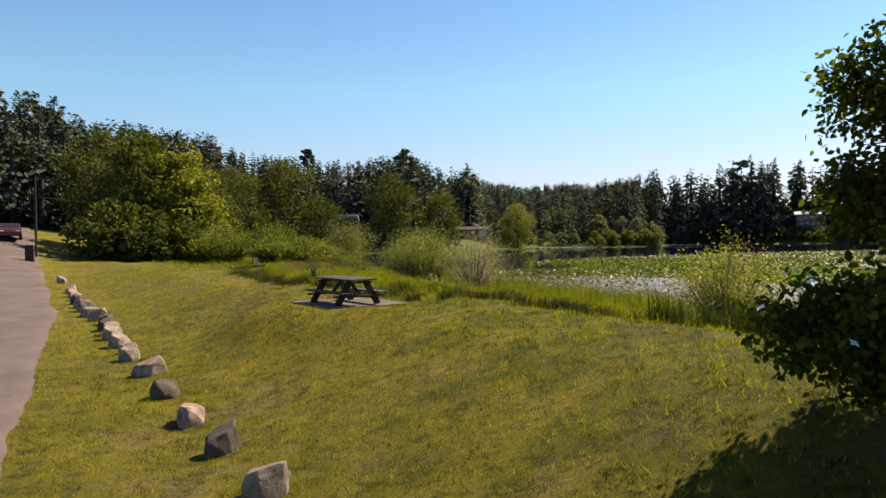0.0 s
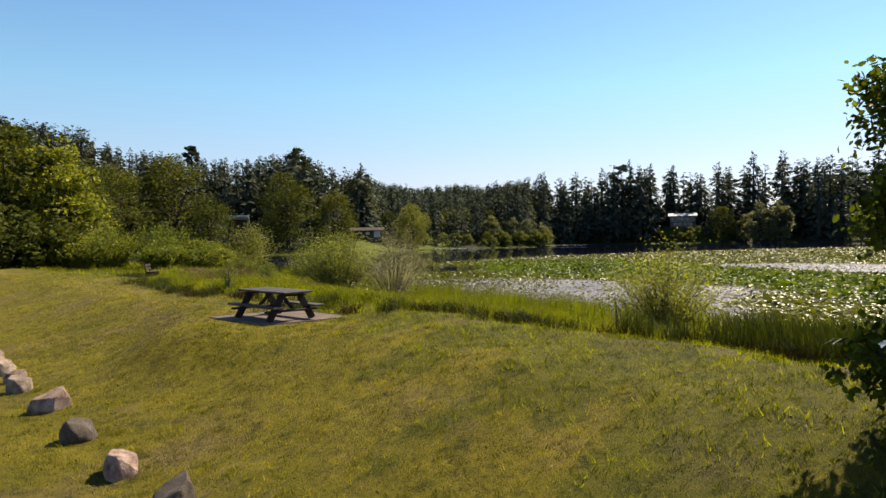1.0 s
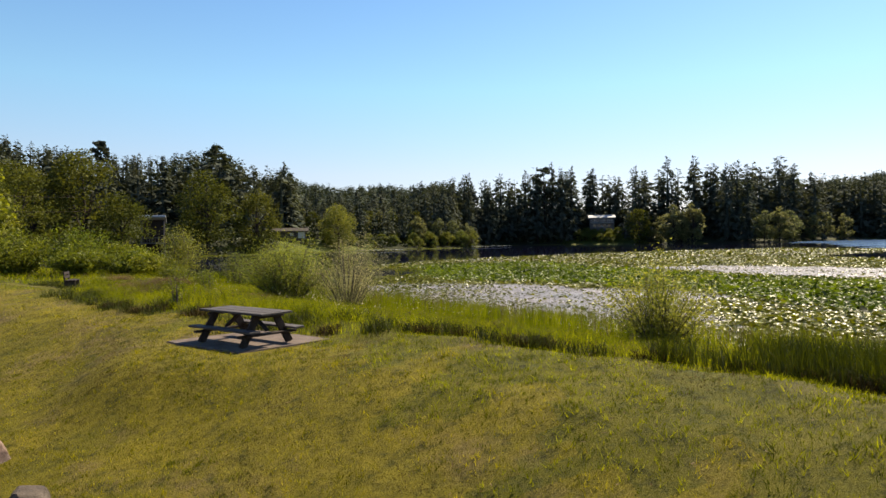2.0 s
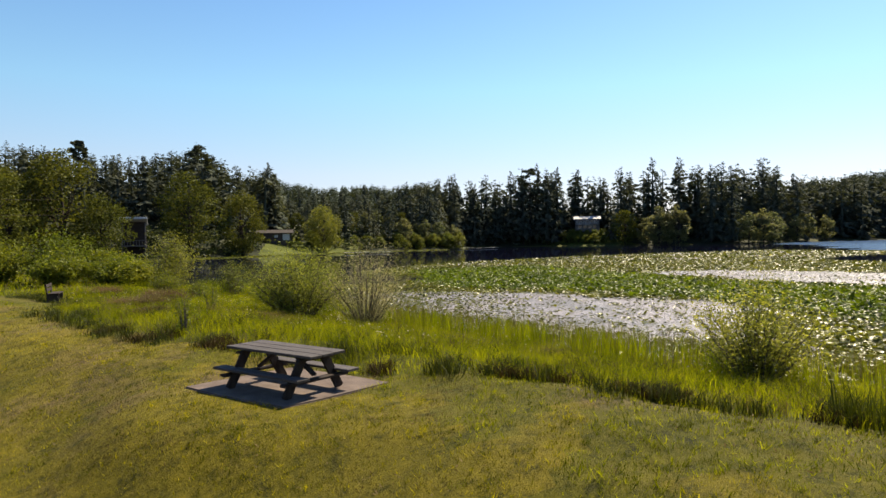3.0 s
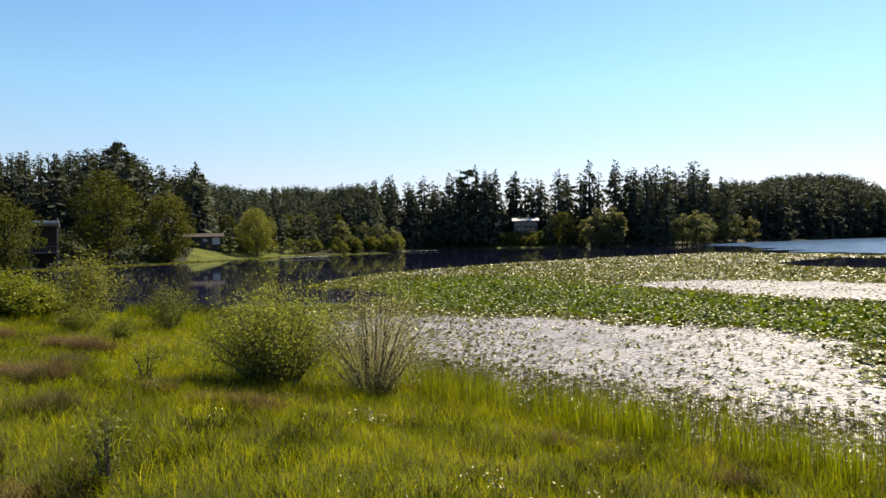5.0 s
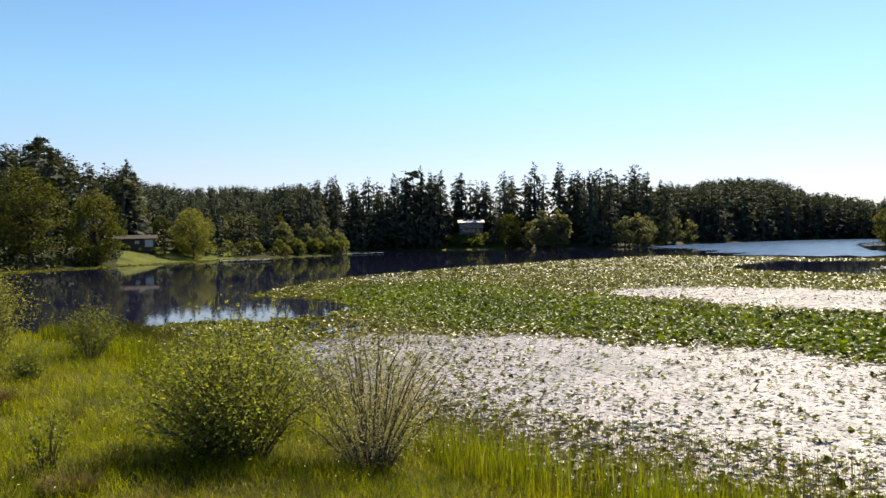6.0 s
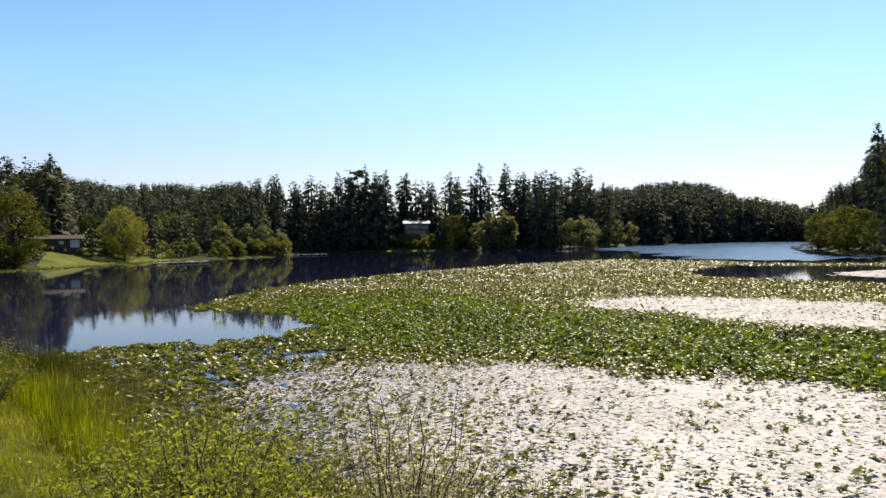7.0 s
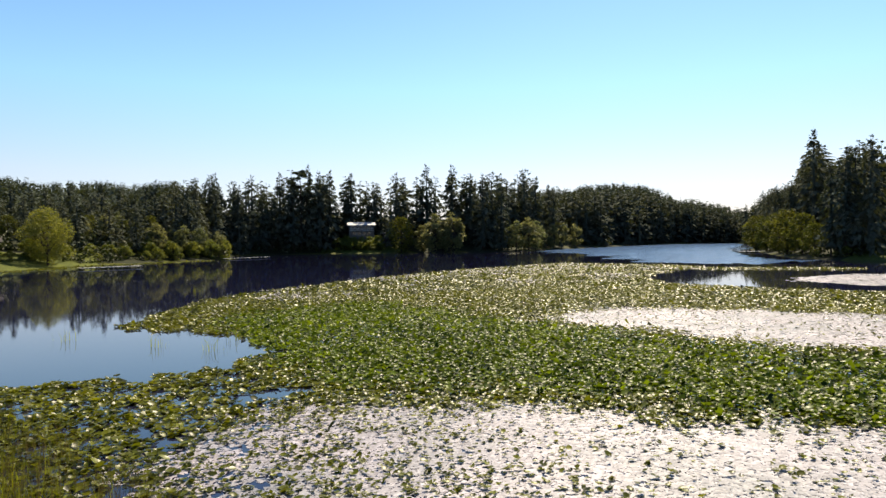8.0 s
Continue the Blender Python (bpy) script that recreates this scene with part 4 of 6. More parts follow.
# single firs that stand out in front of the hill behind the spit
for az, slope, dist in ((1.2, 0.067, 236), (0.3, 0.056, 244), (3.4, 0.054, 248), (-2.2, 0.060, 246), (5.6, 0.060, 262), (-3.8, 0.066, 250),
                        (-3.0, 0.080, 300), (-0.8, 0.073, 310), (0.8, 0.079, 318), (2.2, 0.074, 300), (2.9, 0.086, 340), (4.2, 0.079, 330), (5.0, 0.070, 296), (6.0, 0.084, 350), (6.7, 0.088, 330), (7.6, 0.086, 342), (-1.7, 0.069, 280), (1.7, 0.062, 272), (4.6, 0.064, 284)):
    x, y = END_X + dist * math.sin(radians(az)), END_Y + dist * math.cos(radians(az))
    place(firs[int(r.integers(6))], x, y, r.uniform(0, 360), (END_Z + slope * dist - float(ground_z(x, y))) / 28, slim=1.35)
# dark firs at the far end of the clearing
for az, slope, dist in ((-44.0, 0.19, 118), (-42.6, 0.21, 128), (-41.7, 0.17, 116), (-40.9, 0.19, 126), (-40.0, 0.175, 118), (-39.2, 0.185, 130), (-38.4, 0.165, 121), (-37.6, 0.175, 131), (-36.8, 0.16, 124), (-36.0, 0.168, 134), (-45.0, 0.20, 124), (-43.3, 0.17, 138), (-41.2, 0.20, 140)):
    x, y = dist * math.sin(radians(az)), 1.3 + dist * math.cos(radians(az))
    place(firs[int(r.integers(6))], x, y, r.uniform(0, 360), (2.6 + slope * dist - float(ground_z(x, y))) / 28, slim=1.2)
# the shore rows as trees of their own, the woods behind them as one mass
gx2, gy2 = np.meshgrid(np.arange(-280, 480, 8.3), np.arange(70, 600, 8.3))
px, py = (gx2 + r.uniform(-3.4, 3.4, gx2.shape)).ravel(), (gy2 + r.uniform(-3.4, 3.4, gy2.shape)).ravel()
pd = lake_distance(px, py)
paz = np.degrees(np.arctan2(px - EYE_X, py - EYE_Y))
pdist = np.hypot(px - EYE_X, py - EYE_Y)
ok = (pd > 4) & (pd < np.where(paz < 6, np.where(pdist > np.where(paz > -5.5, 470, 300), 0, 240), 46)) & (near_side(px, py) < 0.01) & (paz > -47) & (paz < 71) & clear_of(px, py)
ok &= ~((paz < -5) & (pdist < 205) & (px > -130))
px, py, pd, pdist = px[ok], py[ok], pd[ok], pdist[ok]
limit = np.where((np.abs(np.degrees(np.arctan2(px - END_X, py - END_Y)) - 1.2) < 6.0), END_Z + (0.034 + 0.020 * r.uniform(0, 1, len(px)) ** 1.5 + 0.012 * np.clip((pdist - 260) / 200, 0, 1)) * pdist, top_allowed(px, py)) - ground_z(px, py)
limit = np.maximum(limit, r.uniform(7, 10, len(px)))
ph = np.minimum(r.uniform(25, 42, len(px)), limit * np.clip(0.99 + 0.04 * wave(px, py, 30, 71) + r.uniform(-0.13, 0.05, len(px)), 0.6, 1.03))
own = (pd < 15) & (pdist < 420) & (ph > 9)
idx = r.permutation(np.flatnonzero(own))[:230]
for i in idx:
    place(firs[int(r.integers(6))], px[i], py[i], r.uniform(0, 360), ph[i] / 28, slim=0.85 if px[i] > 130 and py[i] < 230 else 1.0)
mass = []
cheap = [fir_arrays(200 + k, 28.0, 13, 6, 0.17, 0.04, 0.45, 3, (0.70, 0.55)[k % 2], 0.052)[1] for k in range(6)]
rest = np.setdiff1d(np.flatnonzero(ph > 7), idx)
for i in rest:
    v, t = cheap[int(r.integers(6))]
    s = ph[i] / 28
    a = r.uniform(0, 6.28)
    rot = np.array([[math.cos(a), -math.sin(a), 0], [math.sin(a), math.cos(a), 0], [0, 0, 1]])
    mass.append(((v @ rot.T) * (s * 1.6, s * 1.6, s) + (px[i], py[i], float(ground_z(px[i], py[i]))), t))
woods = sheet("far_woods", *joined(mass), M_CONIFER)
tagged(woods, "dense dark fir woods behind the lake shore", "woods", kind="stuff")
# wooded hills down the lake
hx2, hy2 = np.meshgrid(np.arange(-210, 880, 13.6), np.arange(330, 1010, 13.6))
qx, qy = (hx2 + r.uniform(-5, 5, hx2.shape)).ravel(), (hy2 + r.uniform(-5, 5, hy2.shape)).ravel()
q_away, q_az = np.hypot(qx - END_X, qy - END_Y), np.degrees(np.arctan2(qx - END_X, qy - END_Y))
ok = (lake_distance(qx, qy) > 10) & (q_away > 430) & (q_away < 985) & ((q_az > 37) & (q_az < 60) | (q_az > -10) & (q_az < 11.5))
qx, qy, q_away, q_az = qx[ok], qy[ok], q_away[ok], q_az[ok]
q_room = END_Z + np.interp(q_az, RIDGE_AZ, RIDGE_SLOPE) * q_away - ground_z(qx, qy)
hill = []
tiny = [fir_arrays(300 + k, 17.0, 6, 5, 0.42, 0.04, 0.35, 2, 0.55, 0.15)[1] for k in range(4)]
for x, y, room, z in zip(qx, qy, q_room, ground_z(qx, qy)):
    v, t = tiny[int(r.integers(4))]
    s = float(np.clip(room / 17 + r.uniform(-0.38, 0.26), 0.5, r.uniform(0.7, 1.5)))
    hill.append((v * s + (x, y, float(z)), t))
hill_woods = sheet("hill_woods", *joined(hill), M_CONIFER)
tagged(hill_woods, "dark wooded hill beyond the end of the lake", "woods", kind="stuff")
retire(*firs)
# bushes and saplings at the foot of the woods
ok = (pd < 16) & (pdist < 430)
ux, uy = np.repeat(px[ok], 3) + r.uniform(-4, 4, 3 * ok.sum()), np.repeat(py[ok], 3) + r.uniform(-4, 4, 3 * ok.sum())
ux, uy = np.concatenate([ux, r.uniform(-72, 56, 1500)]), np.concatenate([uy, r.uniform(150, 300, 1500)])
ud = lake_distance(ux, uy)
ok = (ud > 0.6) & (clear_of(ux, uy) | (ud > 4) & (ud < 14) & (ux > -6) & (ux < 58) | (ud < 18) & (ux < -27)) & (near_side(ux, uy) < 0.01) & (ud < 30)
ux, uy = ux[ok], uy[ok]
us = r.uniform(0.8, 2.6, len(ux))
cloud = r.normal(size=(len(ux), 52, 3)) * 0.55
cloud[..., 2] = np.abs(cloud[..., 2]) * 1.5
pts = cloud * us[:, None, None] + np.stack([ux, uy, ground_z(ux, uy)], 1)[:, None]
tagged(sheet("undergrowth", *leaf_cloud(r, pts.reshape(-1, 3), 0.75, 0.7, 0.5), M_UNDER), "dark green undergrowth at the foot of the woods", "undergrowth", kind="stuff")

# two broken-topped pines that stand out above the woods
for x, y, top, seed in ((-94.5, 258.9, 42.0, 1), (-50.6, 243.5, 38.6, 2), (-167, 200, 55, 3), (96, 340, 42, 4)):
    z = float(ground_z(x, y))
    h = top - z
    rr = np.random.default_rng(900 + seed)
    (v, t), c = crown_arrays(rr, h, h * 0.45, h * 0.17, 26, 60, 1.3, 0.45, 0.8)
    root = thing("pine_tree", pose(x, y, z - 0.2), "tall dark pine with an open ragged top above the woods", "pine tree", "pines above the woods")
    pieces = [tube([(0, 0, -1), (0.3, 0, h * 0.5), (0, 0.2, h * 0.97)], [0.45, 0.3, 0.06], 6)]
    for k in range(0, 26, 2):
        s = np.array([0, 0, c[k][2] - 1.0])
        pieces.append(tube([s, (s + c[k]) / 2 + [0, 0, 0.3], c[k]], [0.12, 0.08, 0.03], 4))
    sheet("trunk", *joined(pieces), M_BARK, root, smooth=True)
    sheet("crown", v, t, M_CONIFER, root)

# broad-leaved trees
GROUP = "broad-leaved trees round the lake"
maple = broadleaf("maple_tree", 11, 20, 1.0, 7.4, M_BROADLEAF, 0.50, 84, 100)
maple2 = broadleaf("maple_tree", 12, 20, 0.6, 6.8, M_BROADLEAF, 0.50, 84, 100)
alder = broadleaf("alder_tree", 13, 12, 0.6, 3.6, M_BROADLEAF, 0.38, 70, 76)
alder2 = broadleaf("alder_tree", 14, 12, 0.4, 4.0, M_WILLOW, 0.38, 70, 76)
far_alder = broadleaf("alder_tree", 23, 12, 0.6, 3.8, M_FAR_HAZED, 0.62, 50, 42)
far_alder2 = broadleaf("alder_tree", 24, 12, 0.4, 3.6, M_FAR_HAZED, 0.62, 50, 42)
far_maple = broadleaf("maple_tree", 25, 20, 1.2, 7.0, M_BROADLEAF, 0.95, 50, 50)
crack = broadleaf("willow_tree", 15, 15, 0.5, 6.2, M_OLIVE, 0.36, 80, 150)
hazel = broadleaf("hazel_bush", 17, 4, -0.2, 2.6, M_BROADLEAF, 0.34, 30, 60)
rnd = broadleaf("round_bush", 16, 4, 0.0, 2.1, M_OLIVE, 0.30, 26, 76)
for o, label, cat in ((maple, "large dark green maple at the water's edge", "maple"), (maple2, "broad rounded maple with its sunny side lit", "maple"),
                      (alder, "leafy green alder at the edge of the lawn", "alder"), (alder2, "light green alder at the edge of the lawn", "alder"),
                      (far_alder, "dark green alder on the far shore", "alder"), (far_alder2, "alder on the far shore, its green paled for haze", "alder"), (far_maple, "broad green maple on the far shore", "maple"),
                      (crack, "light green willow on the grassy shore", "willow"), (rnd, "rounded light green bush on the shore", "bush"), (hazel, "dense dark green bush at the foot of the alders", "bush")):
    tagged(o, label, cat, GROUP)
for proto, x, y, top in (
        (maple, -42, 187, 22.6), (maple2, -30.5, 198, 18.4), (maple2, -59, 150, 23), (maple, -67, 146, 19.5), (maple, -52, 152, 14.5), (maple2, -74, 150, 21),
        (alder, -37.0, 57.5, 13.2), (alder2, -33.6, 59, 11.8), (alder2, -33.5, 61, 9.6), (alder, -35.5, 63, 11), (alder2, -37.5, 66, 10.0),
        (maple2, -54, 101, 15.5), (maple, -62, 98, 16.5), (alder2, -53, 98, 9.5), (maple, -66, 92, 20), (maple2, -59, 90, 17),
        (alder, -40.0, 63.5, 14.2), (alder, -39, 70, 13), (alder2, -41, 75, 11), (maple2, -58, 120, 17), (alder2, -58, 114, 12), (maple, -66, 112, 18), (crack, -8.6, 236, 15.6), (alder, 22, 265, 12.5), (alder2, 31, 269, 12), (alder, 37, 272, 11), (alder2, 44, 274, 10), (alder, 2, 280, 14), (alder, 8, 284, 16), (maple, 14, 290, 15), (alder2, 20, 272, 11), (alder, 30, 276, 12.5),
        (maple2, 131, 301, 17), (alder, 141, 287, 17.3), (alder2, 149, 284, 18), (alder, 139, 296, 12.5), (alder, 145, 287, 14), (alder2, 181, 280, 14.5), (alder2, 190, 282, 16),
        (alder, 198, 287, 14.5), (alder, 206, 294, 12), (alder, 232, 307, 14), (alder2, 252, 318, 14), (alder, 222, 302, 13),
        (alder2, 166, 132, 12), (maple2, 172, 140, 13.5), (alder, 158, 124, 9), (alder2, 184, 150, 13), (alder, 205, 168, 13), (maple, 232, 190, 14), (alder, 262, 212, 14)):
    g = float(ground_z(x, y))
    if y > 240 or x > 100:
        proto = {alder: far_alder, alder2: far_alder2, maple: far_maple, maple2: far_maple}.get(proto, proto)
    if x > 150 and y < 230:
        proto = far_maple
    full = {maple: 20, maple2: 20, alder: 12, alder2: 12, far_alder: 12, far_alder2: 12, far_maple: 20, crack: 15}[proto]
    place(proto, x, y, r.uniform(0, 360), (top - g) / full)
for x, y, s in ((20, 260, 1.2), (27, 262, 1.3), (34, 266, 1.4), (40, 268.5, 1.5), (45, 271, 1.6), (12, 254, 1.0), (18, 255, 0.8), (22, 256, 0.9), (28, 260, 0.8), (4, 246, 0.7),
                (-31, 226, 0.42), (-28.4, 227, 0.5), (-26, 227.5, 0.4), (-23, 228, 0.36), (-19, 229, 0.55), (-17, 231, 0.7), (115, 331, 1.3), (118, 328, 1.2), (121, 325, 1.2), (124, 321, 1.3), (117, 333, 1.6), (120, 331, 1.5), (123, 329, 1.5), (126, 326, 1.5), (129, 323, 1.5), (113, 335, 1.4), (131, 326, 1.4), (127, 316, 1.2), (160, 118, 0.8), (156, 112, 0.8), (168, 122, 1.0), (152, 113, 0.6)):
    place(rnd, x, y, r.uniform(0, 360), s)
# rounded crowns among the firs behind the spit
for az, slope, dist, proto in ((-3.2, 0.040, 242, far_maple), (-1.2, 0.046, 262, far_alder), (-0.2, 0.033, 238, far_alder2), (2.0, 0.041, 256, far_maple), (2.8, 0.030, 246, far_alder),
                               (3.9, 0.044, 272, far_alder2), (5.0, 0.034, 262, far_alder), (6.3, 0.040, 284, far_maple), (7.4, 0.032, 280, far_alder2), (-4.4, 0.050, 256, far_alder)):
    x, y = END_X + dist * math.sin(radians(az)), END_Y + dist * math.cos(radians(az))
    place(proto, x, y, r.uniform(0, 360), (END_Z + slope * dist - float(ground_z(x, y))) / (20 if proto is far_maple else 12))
for k in range(30):
    s = r.uniform(0, 1)
    x, y = np.interp(s, [0, 0.3, 0.6, 1], [-12, -2, 14, 46]), np.interp(s, [0, 0.3, 0.6, 1], [232, 241, 250, 270])
    place(rnd, x - r.uniform(0, 4), y + r.uniform(5, 12), r.uniform(0, 360), r.uniform(0.5, 1.3))
broom = broadleaf("broom_bush", 18, 3.2, 0.0, 1.5, M_BLOOM, 0.4, 16, 30)
place(tagged(broom, "yellow flowering bush beside the pale-roofed house", "bush"), 117.0, 334.0)
retire(broom)
for k in range(17):
    q = k / 16
    place(hazel, -29.5 - 7.5 * q + r.uniform(-1, 1), 56.8 + r.uniform(-0.8, 2.6) - 5.0 * min(q * 1.6, 1), r.uniform(0, 360), r.uniform(0.7, 1.25))
retire(maple, maple2, alder, alder2, far_alder, far_alder2, far_maple, crack, rnd, hazel)


# ---------------------------------------------------------------- shrubs
def shrub(name, seed, x, y, h, rad, stems, leaves, size, mat, label, category="shrub", aspect=0.35, erect=0.5, bare=0.25):
    """Stems that fan out from one foot, with leaves along their upper parts."""
    rr = np.random.default_rng(seed)
    pieces, spots = [], []
    for k in range(stems):
        a, q = rr.uniform(0, 2 * np.pi), rr.uniform(0, 1) ** 0.6
        reach, top = rad * q, h * (1 - 0.45 * q ** 2) * rr.uniform(0.72, 1.05)
        foot = np.array([math.cos(a), math.sin(a), 0]) * rad * 0.22 * q
        tip = np.array([math.cos(a) * reach, math.sin(a) * reach, top])
        mid = foot * (1 - erect) + tip * erect * 0.75 + [0, 0, top * 0.22]
        s = np.linspace(0, 1, 7)[:, None]
        line = (1 - s) ** 2 * foot + 2 * s * (1 - s) * mid + s ** 2 * tip
        line = line + rr.normal(size=line.shape) * 0.02 * h * s
        pieces.append(tube(line, np.linspace(0.014, 0.004, 7) * (0.6 + h * 0.3), 4))
        n = leaves // stems
        t = rr.uniform(bare, 1.05, n)
        on = np.stack([np.interp(t, np.linspace(0, 1, 7), line[:, j]) for j in range(3)], 1)
        spots.append(on + rr.normal(size=(n, 3)) * (0.062 * h + 0.02) * (0.4 + t)[:, None])
    root = thing(name, pose(x, y, float(ground_z(x, y)) - 0.03), label, category)
    tagged(sheet("stem", *joined(pieces), M_STEM, root), kind="stuff")
    v, t = leaf_cloud(rr, np.concatenate(spots), size, aspect, 0.25)
    v[:, 2] = np.maximum(v[:, 2], 0.02)
    sheet("leaves", v, t, mat, root)
    return root


shrub("willow_shrub", 51, -5.6, 31.7, 2.75, 2.15, 130, 27000, 0.080, M_SHRUB, "dense green willow shrub in the tall grass by the water")
shrub("willow_shrub", 52, -3.2, 31.0, 3.0, 1.85, 60, 19000, 0.046, M_HAZE, "sparse willow shrub with bare grey stems by the water", erect=0.45, bare=0.14)
shrub("willow_shrub", 53, 4.6, 19.2, 2.3, 1.45, 80, 14000, 0.073, M_SHRUB, "feathery green willow shrub among the reeds", bare=0.16)
shrub("willow_shrub", 54, 5.6, 19.8, 1.2, 0.9, 26, 1400, 0.07, M_SHRUB, "low thin willow shrub among the reeds")
shrub("willow_shrub", 55, -13.6, 46.6, 3.3, 2.0, 60, 6500, 0.13, M_OLIVE, "open grey-green willow shrub at the edge of the marsh")
shrub("willow_shrub", 56, -10.4, 47.3, 2.2, 1.4, 36, 2600, 0.12, M_OLIVE, "low grey-green willow shrub at the water's edge")
for i, (x, y, h, rad) in enumerate(((-22.8, 54.6, 3.7, 2.7), (-26.3, 53.4, 3.2, 2.5), (-19.6, 55.0, 3.1, 2.3), (-18.0, 51.4, 2.6, 1.9), (-29.5, 55.0, 3.0, 2.4), (-21.0, 50.3, 2.2, 1.9), (-32.5, 55.5, 2.6, 2.0), (-16.2, 49.0, 2.0, 1.5))):
    tagged(shrub("willow_shrub", 60 + i, x, y, h * (0.95 if x < -20 else 0.7), rad * 1.1, 70, 8500, 0.19, M_WILLOW, "bright yellow-green willow shrub behind the lawn", aspect=0.45, bare=0.05), group="willow shrubs behind the lawn")
shrub("round_bush", 71, -13.1, 43.0, 1.25, 0.95, 50, 4200, 0.08, M_WILLOW, "small round bright green bush in the marsh", "bush", 0.4, bare=0.05)
shrub("round_bush", 72, -11.2, 41.6, 1.0, 0.8, 40, 2600, 0.08, M_WILLOW, "small round green bush in the marsh", "bush", 0.4, bare=0.05)
shrub("tall_weed", 73, -7.8, 22.9, 1.15, 0.28, 12, 420, 0.07, M_WILLOW, "tall yellow-green weed with small leaves", "weed", 0.5, 0.5, 0.1)
shrub("tall_weed", 74, -8.6, 30.6, 1.25, 0.4, 12, 420, 0.08, M_WILLOW, "tall yellow-green weed with small leaves", "weed", 0.5, 0.5, 0.1)
def tussock(seed, x, y, h, rad, straw, label):
    """A dome of arching dead blades over a dark matted heart."""
    rr = np.random.default_rng(seed)
    root = thing("grass_tussock", pose(x, y, 0), label, "tussock", "brown tussocks in the marsh")
    for name, mat, n, tall, wide in (("straw", M_DRY, straw, 1.0, 0.0042), ("matted_heart", M_THATCH, straw // 2, 0.55, 0.006)):
        a, q = rr.uniform(0, 2 * np.pi, n), rad * 0.62 * np.sqrt(rr.uniform(0, 1, n))
        foot = on_ground(x + np.cos(a) * q, y + np.sin(a) * q * 0.8)
        v, t = blades(rr, foot, h * tall * rr.uniform(0.5, 1.1, n) * (1.1 - 0.5 * q / rad), wide, 1.3, 2, (-0.1, -0.08))
        part_mesh = sheet(name, v - [x, y, 0], t, mat, root)
        tagged(part_mesh, kind="stuff")


def on_ground(x, y):
    return np.stack([x, y, ground_z(x, y) - 0.01], 1)


for i, (x, y, h, rad, straw) in enumerate(((-11.3, 37.1, 0.75, 1.0, 1500), (-12.4, 38.2, 0.6, 0.8, 900), (-10.7, 30.8, 0.62, 1.15, 1700), (-11.9, 31.7, 0.5, 0.8, 900), (-10.9, 33.4, 0.5, 0.7, 700), (-6.1, 27.6, 0.42, 1.0, 1300), (-7.0, 28.1, 0.4, 0.7, 700), (-8.1, 29.4, 0.4, 0.6, 600),
                                           (-9.7, 27.4, 0.4, 0.8, 800), (-15.2, 41.0, 0.6, 0.9, 900), (-16.4, 43.0, 0.5, 0.8, 700), (-0.8, 24.8, 0.4, 0.6, 600), (-0.2, 23.6, 0.4, 0.7, 700), (1.1, 22.4, 0.4, 0.6, 600))):
    tussock(80 + i, x, y, h, rad, straw, "brown arching tussock of dead grass in the marsh")


# ---------------------------------------------------------------- the dogwood that overhangs the lawn
def pointed_leaves(rr, c, size, hang):
    """Pointed oval leaves, folded along the rib, at the points c."""
    n = len(c)
    axis = rr.normal(size=(n, 3)) + [0, 0, -hang]
    axis /= np.linalg.norm(axis, axis=1)[:, None]
    side = np.cross(axis, rr.normal(size=(n, 3)) + [0, 0, 0.9])
    side /= np.linalg.norm(side, axis=1)[:, None]
    nn = np.cross(side, axis)
    s = (size * rr.uniform(0.65, 1.3, n))[:, None]
    v = np.stack([c, c + axis * s * 0.35 + side * s * 0.30 + nn * s * 0.07, c + axis * s * 0.75 + side * s * 0.22 + nn * s * 0.05, c + axis * s - nn * s * 0.06,
                  c + axis * s * 0.75 - side * s * 0.22 + nn * s * 0.05, c + axis * s * 0.35 - side * s * 0.30 + nn * s * 0.07], 1).reshape(-1, 3)
    i = np.arange(n)[:, None] * 6
    return v, np.concatenate([i + [[0, 1, 2]], i + [[0, 2, 3]], i + [[0, 3, 4]], i + [[0, 4, 5]]], 1).reshape(-1, 3)


